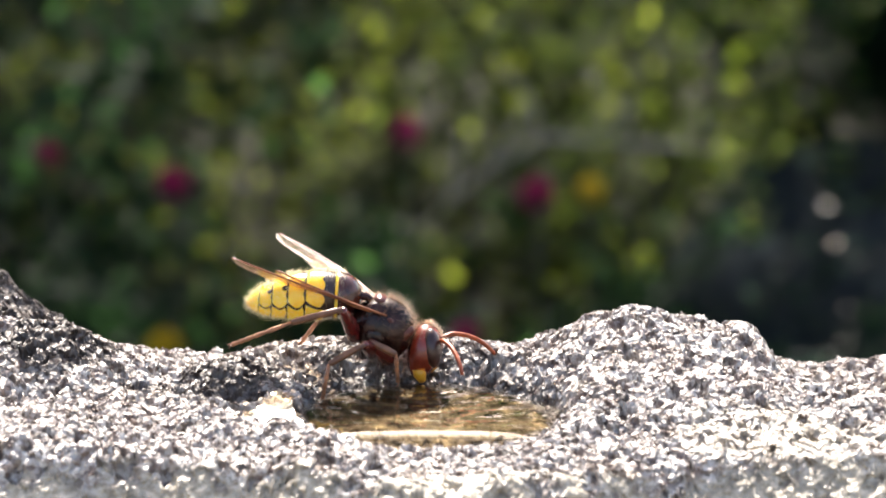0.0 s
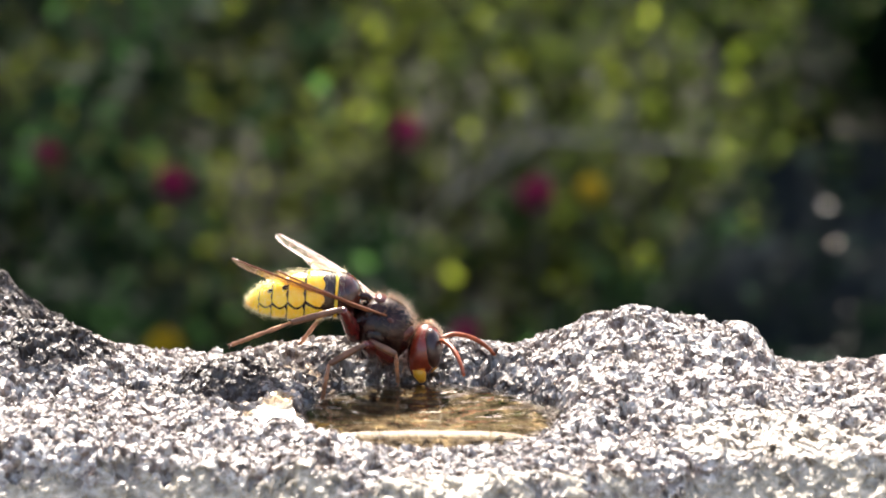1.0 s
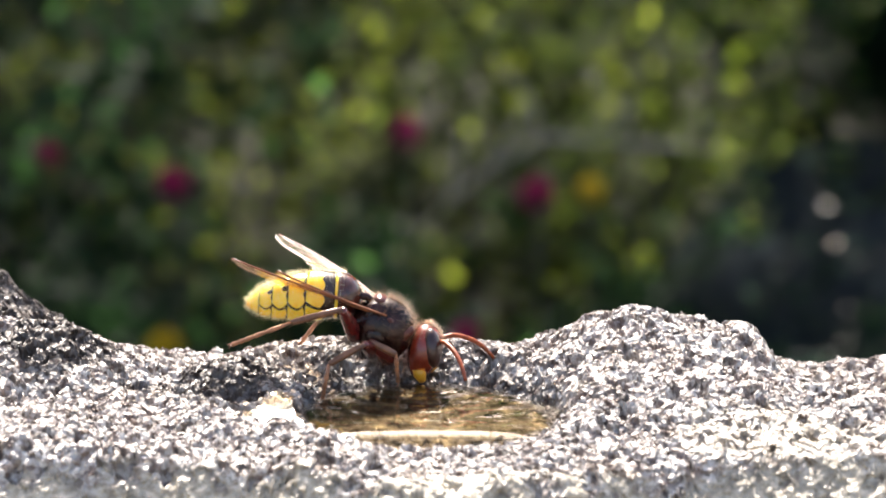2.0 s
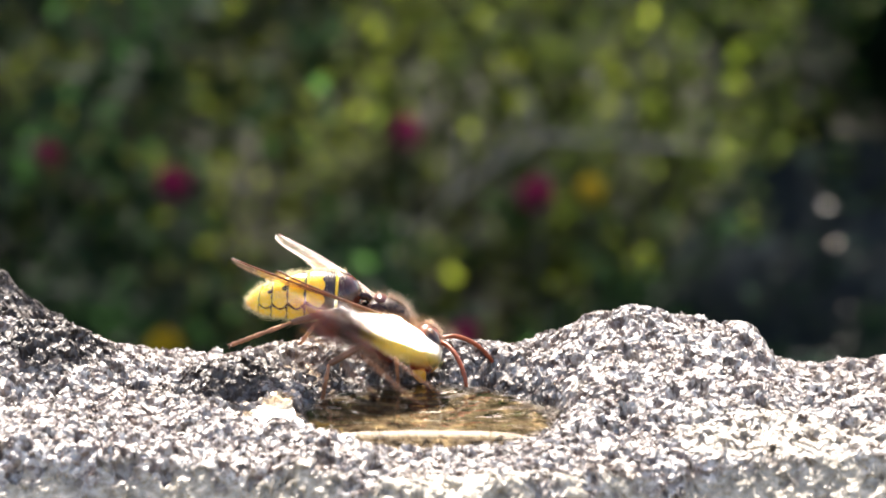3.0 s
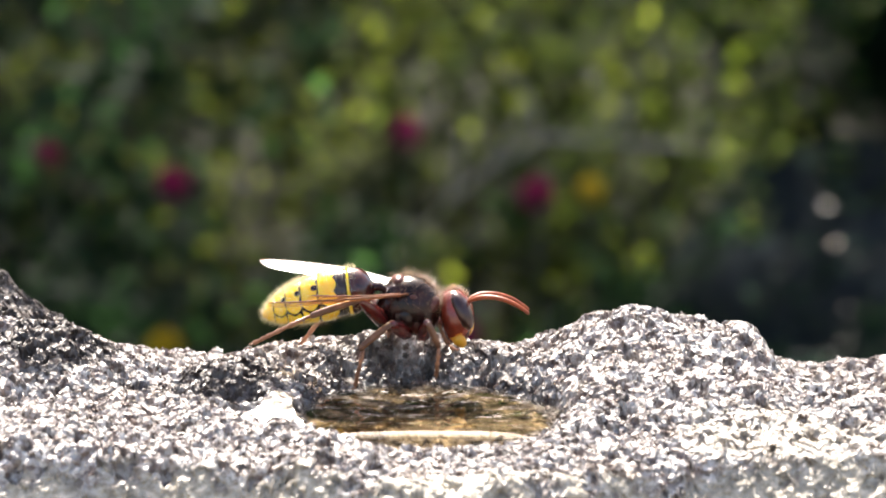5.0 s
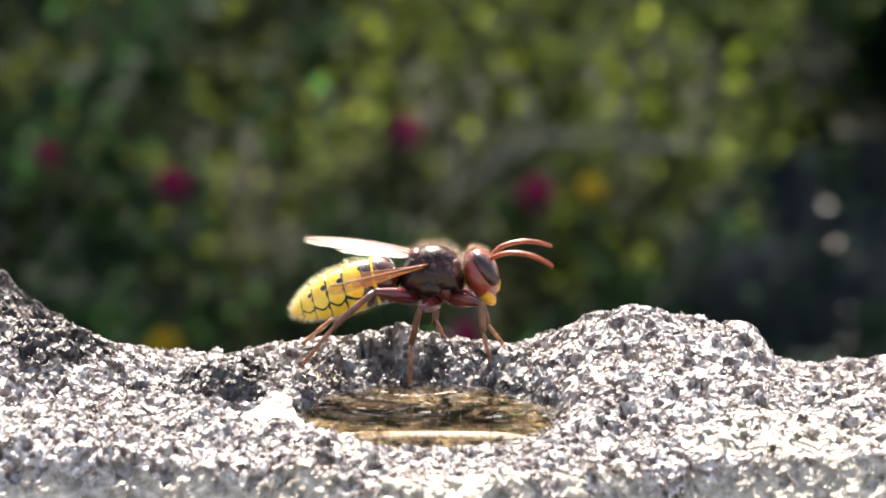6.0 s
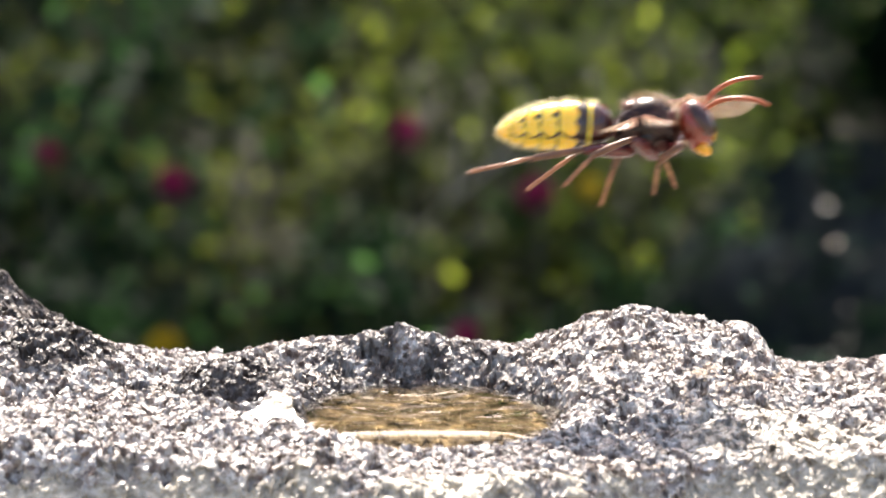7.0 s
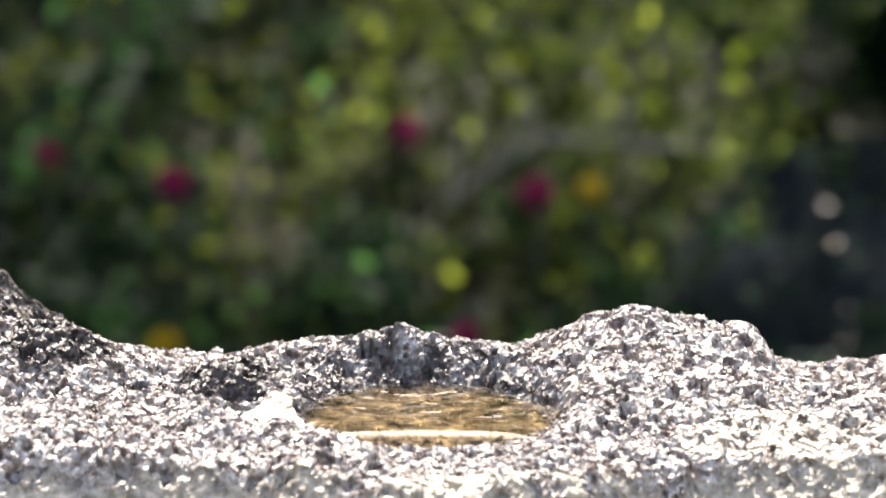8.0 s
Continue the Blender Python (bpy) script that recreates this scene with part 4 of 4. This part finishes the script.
def motions():
    # body: seconds, place (mm), pitch, yaw
    body = [(0, -5.58, 14, 6.27, -36, 0), (1.5, -5.58, 14, 6.27, -36, 0), (3, -5.58, 14, 6.27, -36, 0), (3.8, -5.58, 14, 6.27, -36, 0),
        (4.2, -5.26, 14, 6.55, -33, 0), (4.5, -4.46, 14, 6.87, -32, 0), (4.7, -3.75, 14, 7.49, -27, 0), (5.1, -2.36, 14, 9.06, -16, 0),
        (5.5, -0.88, 14, 10.72, -8, 0), (5.8, -0.45, 14, 11.32, -5, 0), (6, -0.2, 14, 11.97, -3, 0), (6.2, 0.1, 14, 12.66, -2, 0),
        (6.4, 0.83, 14, 13.11, -1, 0), (6.5, 1.65, 14, 13.35, -3, 0), (6.6, 4.1, 14, 17.03, 0, 0), (6.7, 5.8, 14, 19.2, 3, 0),
        (6.8, 10.9, 14, 23.1, 4, 0), (6.9, 15.5, 14, 25.89, 3, 0), (7, 22.72, 14, 28.17, -1, 0), (7.1, 27.8, 14, 29.2, -2, 0),
        (7.2, 40.12, 14, 29.34, -5, 0), (7.3, 47.85, 14, 28.61, -5, 0), (7.4, 60.46, 14, 26.03, -5, 0), (7.6, 87.08, 14, 24.7, -3, 0),
        (8, 141.36, 14, 25.97, 0, 0)]
    bodies = [(r[0], body_pose(*r[1:])) for r in body]
    walk(HORNET["body"], bodies)
    hinge = Vector((-3.35, 0, -0.1)) * MM
    bend = [(0, 32), (0.6, 32.5), (1, 31.5), (1.5, 33), (2.3, 32), (3, 32), (3.5, 32.5), (4.2, 33), (4.5, 34), (4.7, 31), (5.1, 24),
        (5.8, 16), (6.2, 15), (6.5, 12), (6.6, 2), (6.8, -1), (7, -4), (7.2, -5), (8, -4)]
    lifted = ((0, -0.3, 1.6), (3.5, -0.3, 1.6), (4.5, -1.0, 1.3), (5.1, -0.6, 0.8), (5.8, 0.0, 0.0), (8, 0.0, 0.0))      # the waist is stretched and raised while it drinks, mm
    walk(HORNET["abdomen"], [(t, Matrix.Translation(hinge + Vector((between(lifted, t)[0], 0, between(lifted, t)[1])) * MM) @ pose(0, 0, 0, 0, -a, 0)) for t, a in bend])
    neck = Vector((3.0, 0, 0.0)) * MM
    nod = [(0, 28), (3.8, 28), (4.2, 28), (4.5, 30), (4.7, 30), (5.8, 24), (6.2, 23), (6.5, 20), (6.8, 19), (7.2, 24), (8, 24)]
    walk(HORNET["head"], [(t, Matrix.Translation(neck) @ pose(0, 0, 0, 0, -a, 0)) for t, a in nod])
    feel = [(0, -15, -12), (1.5, -18, -14), (3.5, -30, -20), (4.2, -18, -16), (4.5, -5, -12), (4.7, -6, -16), (5.8, -50, -26), (6.2, 2, 0),
        (6.5, -15, -5), (6.6, 6, 8), (6.8, -12, 8), (7, -14, 6), (8, -14, 6)]
    spread = [(0, 52, 10), (3, 45, 8), (4.2, 30, 5), (4.7, 12, 0), (5.8, 0, 0), (8, 0, 0)]
    for k, (name, s) in enumerate((("antenna_near", -1), ("antenna_far", 1))):
        root = Vector((3.35, s * 0.55, 0.75)) * MM
        walk(HORNET[name], [(r[0], Matrix.Translation(root) @ pose(0, 0, 0, 0, 0, s * between(spread, r[0])[k]) @ pose(0, 0, 0, 0, -r[1 + k], 0)) for r in feel])
    # legs: seconds, ankle and tip (mm)
    step("hind", "near", bodies, [(0, -15.27, 8, 8.09, -23.1, 7, 5.31), (4.7, -15.27, 8, 8.09, -23.1, 7, 5.31), (5.1, -12.62, 8, 8.77, -18.01, 7, 5.92),
        (5.5, -10.73, 9, 7.49, -13.99, 12, 2.87), (6.4, -10.73, 9, 7.49, -13.99, 12, 2.87), (6.5, -10.73, 9, 7.49, -13.99, 12, 2.87),
        (6.6, -7.83, 9, 10.39, -14.14, 8, 6.43), (6.7, -3.49, 9, 16.42, -10.68, 8, 13.2), (6.8, 0.89, 10, 16.33, -3.5, 9, 11.93), (7, 10.15, 9, 25.69, 3.57, 8, 24.37),
        (7.1, 18.48, 9, 28.48, 10.48, 8, 26.73), (7.2, 26.96, 9, 27.51, 21.44, 8, 26.37), (7.3, 34.69, 9, 26.78, 29.17, 8, 25.64), (7.4, 47.3, 9, 24.2, 41.78, 8, 23.06),
        (7.6, 73.92, 9, 22.87, 68.4, 8, 21.73), (8, 128.2, 9, 24.14, 122.68, 8, 23)])
    step("hind", "far", bodies, [(0, -12.69, 20, 5.7, -14.43, 22, 3.01), (4.7, -12.69, 20, 5.7, -14.43, 22, 3.01), (5.5, -12.28, 21, 5.15, -14, 22, 2.89),
        (6.4, -12.1, 21, 5.28, -14, 22, 3.01), (6.5, -10.55, 21, 5.79, -13.07, 22, 3.01), (6.6, -10.53, 21, 9.59, -15.2, 22, 9.18),
        (6.7, -5.56, 20, 14.34, -10.78, 22, 13.16), (6.8, 0.28, 20, 17.67, -3.61, 22, 15.56), (7, 14.97, 20, 23.91, 10.93, 22, 20.4), (7.1, 20.77, 20, 25.47, 16.82, 22, 23.22), (7.2, 28.1, 20, 26.4, 23.94, 22, 24.35),
        (7.3, 35.83, 20, 25.67, 31.67, 22, 23.62), (7.4, 48.44, 20, 23.09, 44.28, 22, 21.04), (7.6, 75.06, 20, 21.76, 70.9, 22, 19.71),
        (8, 129.34, 20, 23.03, 125.18, 22, 20.98)])
    step("mid", "near", bodies, [(0, -11.3, 7, 3.76, -11.61, 7, 2.09), (4.8, -11.3, 7, 3.76, -11.61, 7, 2.09), (5.1, -6.65, 9, 5.14, -7.26, 9, 2.04),
        (5.4, -2.55, 9.5, 5.33, -2.74, 10, 0.24), (6.4, -2.55, 9.5, 5.33, -2.74, 10, 0.24), (6.5, -2.49, 9.5, 5.64, -2.74, 10, 0.36),
        (6.6, -1.53, 10, 5.21, -2.92, 10, 1.36), (6.7, 0.89, 10, 12.94, -3.39, 10, 8.0), (6.8, 3.72, 10, 15.84, 0.11, 10, 13.37), (7, 16.71, 9, 26, 13.15, 9, 22.16),
        (7.1, 22.56, 9, 26.06, 18.53, 9, 23.14), (7.2, 33.74, 9, 25.51, 29.29, 9, 22.77), (7.3, 41.47, 9, 24.78, 37.02, 9, 22.04), (7.4, 54.08, 9, 22.2, 49.63, 9, 19.46),
        (7.6, 80.7, 9, 20.87, 76.25, 9, 18.13), (8, 134.98, 9, 22.14, 130.53, 9, 19.4)])
    step("mid", "far", bodies, [(0, -8.05, 19, 3.72, -9, 20, 0.94), (4.8, -8.05, 19, 3.72, -9, 20, 0.94), (5.4, -0.03, 19, 5.93, 0.89, 20, 3.48),
        (6.4, 0.09, 19, 5.93, 1.02, 20, 3.61), (6.5, 0.28, 19, 6.06, 1.2, 20, 3.61), (6.6, 0.28, 19, 7.2, 0.52, 20, 3.99),
        (6.7, 1.81, 19, 11.29, -1.14, 20, 6.97), (6.8, 6.1, 19, 16.62, 4.89, 20, 14.22), (7, 19.23, 19, 22.55, 18.25, 20, 19.23), (7.1, 25.39, 19, 23.17, 23.76, 20, 20.61), (7.2, 34.78, 19, 24.41, 31.83, 20, 21.73),
        (7.3, 42.51, 19, 23.68, 39.56, 20, 21), (7.4, 55.12, 19, 21.1, 52.17, 20, 18.42), (7.6, 81.74, 19, 19.77, 78.79, 20, 17.09),
        (8, 136.02, 19, 21.04, 133.07, 20, 18.36)])
    step("fore", "near", bodies, [(0, -4.19, 10, 4.09, -4.0, 10.5, 0.9), (4.3, -4.19, 10, 4.09, -4.0, 10.5, 0.9), (4.7, -3.04, 10, 3.6, -3.96, 10.5, 1.24),
        (5.4, 4.94, 10, 6.76, 5.55, 10, 3.85), (6.4, 5.24, 10, 6.45, 5.91, 10, 3.85), (6.5, 5.78, 10, 8.19, 6.64, 10.5, 5.34),
        (6.6, 7.21, 10, 13.37, 8.54, 10, 11.28), (6.8, 13.19, 10, 20.31, 13.98, 10, 17.86), (7, 23.64, 10, 25.02, 23.36, 10, 22.76),
        (7.1, 29.55, 10, 26.48, 29.47, 10, 23.31), (7.2, 40.68, 10, 26.23, 40.14, 10, 22.76), (7.3, 48.41, 10, 25.5, 47.87, 10, 22.03), (7.4, 61.02, 10, 22.92, 60.48, 10, 19.45),
        (7.6, 87.64, 10, 21.59, 87.1, 10, 18.12), (8, 141.92, 10, 22.86, 141.38, 10, 19.39)])
    step("fore", "far", bodies, [(0, -3.42, 18, 1.11, -2.99, 18, -0.6), (4.3, -3.42, 18, 1.11, -2.99, 18, -0.6), (4.7, -1.57, 18, 1.74, -0.03, 18, 0.79),
        (5.4, 5.5, 18, 5.53, 6.75, 19, 3.72), (6.4, 5.81, 18, 5.53, 6.99, 19, 3.72), (6.5, 6.24, 18, 6.48, 7.49, 19, 3.72),
        (6.6, 6.71, 18, 12.13, 7.96, 19, 10.03), (6.8, 13.11, 18, 19.01, 14.06, 19, 17.25), (7, 24.66, 18, 23.98, 25.29, 18, 22.43),
        (7.1, 31.04, 18, 25.1, 31.32, 18, 22.74), (7.2, 42.01, 18, 25.1, 41.93, 18, 22.74), (7.3, 49.74, 18, 24.37, 49.66, 18, 22.01), (7.4, 62.35, 18, 21.79, 62.27, 18, 19.43),
        (7.6, 88.97, 18, 20.46, 88.89, 18, 18.1), (8, 143.25, 18, 21.73, 143.17, 18, 19.37)])
    # wings: seconds, way from root to tip, way to the trailing edge
    flap("near", body, [(0, -2.68, -0.3, 1.14, -0.14, 0.76, -0.54), (3, -2.68, -0.3, 1.12, -0.14, 0.76, -0.54),
        (3.1, -2.68, -0.3, 1.14, -0.14, 0.76, -0.54), (3.2, -2.82, -0.4, 0.76, -0.14, 0.76, -0.54),
        (3.3, -2.65, -0.6, 1.15, -0.2, 0.76, -0.54), (3.5, -2.68, -0.35, 0.98, -0.14, 0.76, -0.54),
        (4.2, -2.8, -0.45, 0.84, -0.14, 0.76, -0.54), (4.5, -2.82, -0.6, 0.78, -0.14, 0.76, -0.54),
        (4.7, -2.69, -1.1, 0.42, -0.2, 0.7, -0.54), (5.5, -1.8, -2.2, 0.08, -0.7, 0.4, -0.4), (5.8, -1.6, -2.35, 0.2, -0.6, 0.25, -0.7),
        (6.2, -1.65, -2.4, 0.34, -0.6, 0.25, -0.7), (6.3, -1.9, -1.1, 1.2, -0.8, 0.4, -0.6), (6.4, -0.6, -2, -0.4, -0.7, 0, -0.6),
        (6.5, -1.98, -0.8, 1.96, -1.1, 0, -1.1), (6.6, -0.6, -2.7, -0.2, -0.8, 0.1, -0.4), (6.7, 0.9, -2.2, 0, -0.6, 0.2, -0.6),
        (6.8, -2.36, -0.7, 1.5, -0.9, 0.2, -1.2), (6.9, -2, -1, 2, -1.1, 0.2, -1.2), (7, 0.5, -2.9, 0.45, -0.88, -0.18, -0.16),
        (7.1, -1.8, -0.9, 1.7, -1.1, 0.2, -1.2), (7.2, -1.5, -2.3, 0.25, -0.6, 0.25, -0.7), (7.3, -0.3, -2.1, -1.2, -0.6, 0.2, -0.6),
        (7.4, -1.5, -1, 2, -1.1, 0.2, -1), (8, -0.6, -2, 0, -0.8, 0.2, -0.6)])
    flap("far", body, [(0, -2.12, 2.16, 0.98, -0.66, -0.73, 0.17), (3, -2.14, 2.16, 0.96, -0.66, -0.73, 0.16), (3.1, -2.1, 2.16, 1.0, -0.66, -0.73, 0.17),
        (3.2, -2.08, 2.22, 0.84, -0.69, -0.71, 0.16), (3.3, -1.95, 1.8, 1.08, -0.7, -0.7, -0.1), (3.5, -2.14, 2.16, 0.96, -0.66, -0.73, 0.16),
        (4.2, -2.26, 1.55, 0.72, -0.56, -0.83, 0.03), (4.5, -2.56, 1.36, 0.76, -0.47, -0.88, -0.01), (4.7, -2.69, 1.1, 0.49, -0.39, -0.92, -0.08),
        (5.5, -2.4, 1.7, 0.1, -0.58, -0.81, -0.09), (5.8, -2.29, 1.8, 0.05, -0.62, -0.78, -0.09), (6.2, -2.08, 2.05, -0.12, -0.69, -0.71, -0.11),
(6.3, -1.95, 0.9, 1.1, -0.8, -0.3, -0.6), (6.4, -0.6, 1.9, 0.8, -0.7, 0, -0.6),
        (6.5, -1.95, 0.9, 1.85, -1.2, 0, -1.2), (6.6, -1.2, 2.3, 0.4, -0.8, -0.2, -0.1), (6.7, 0.8, 2, 0.4, -0.6, -0.2, -0.6),
        (6.8, -2.32, 1.25, 1.02, 0.52, 0.75, 0.26), (6.9, -1.9, 1, 2, 0.6, -0.4, -0.6), (7, 1.8, 1.5, -0.1, -0.6, -0.1, -0.7),
        (7.1, 0.3, 1.2, 1.7, -1, 0.2, 0.3), (7.2, -1.3, 0.8, 1.75, 1.2, -0.2, -0.3), (7.3, -0.3, 2.1, -0.8, -0.6, -0.2, -0.6),
        (7.4, -1.5, 1, 2, -1.1, -0.2, -1), (8, -0.6, 2, 0, -0.8, -0.2, -0.6)])
    # a smaller wasp crosses close to the lens
    walk(VISITOR, [(r[0], body_pose(*r[1:])) for r in [(0, 190, -40, -60, 8, 160), (2.7, 60.5, -40, -22.5, 8, 160), (2.8, 38.6, -40, -9.2, 8, 160),
        (2.9, 15.3, -40, 4.2, 8, 160), (3, -8.3, -40, 18.9, 9, 160), (3.1, -24.4, -40, 32.2, 10, 158), (3.2, -42.5, -40, 48.8, 12, 156),
        (3.3, -60.5, -40, 63.5, 12, 156), (8, -330, -40, 200, 10, 156)]])
    for child in VISITOR.children:
        if "wing" in child.name:
            rest = child.matrix_basis.copy()
            place = rest.translation.copy()
            side = 1 if place.y > 0 else -1
            rows = [(0, rest)]
            for k in range(36):
                swing = (25, -15)[k % 2] * side
                rows.append((2.8 + k / 60, Matrix.Translation(place) @ pose(0, 0, 0, swing, 0, 0) @ rest.to_3x3().to_4x4()))
            walk(child, rows + [(8.0, rest)])
    # a third insect: far off behind the stone, then over it towards the sun, where its shadow alone crosses the stone
    walk(FAR_VISITOR, [(r[0], body_pose(*r[1:])) for r in [(0, 430, 1250, -240, 0, 120), (1.4, 215, 1250, -255, 10, 120), (1.5, 176.04, 1250, -253.57, 10, 120),
        (1.6, 215, 1240, -260, 10, 90), (1.8, 330, 1000, -120, 10, 60), (2.6, 150, 300, 160, 0, -10), (2.9, 30, 20, 130, 0, 0), (3.1, 27, 38, 93, 0, 40),
        (3.2, 33, 61, 91, 0, 40), (3.3, 37, 73, 96, 0, 40), (3.4, 56, 96, 97, 0, 30), (3.7, 150, 190, 120, 0, 20), (8, 420, 900, 200, 0, 20)]])


motions()
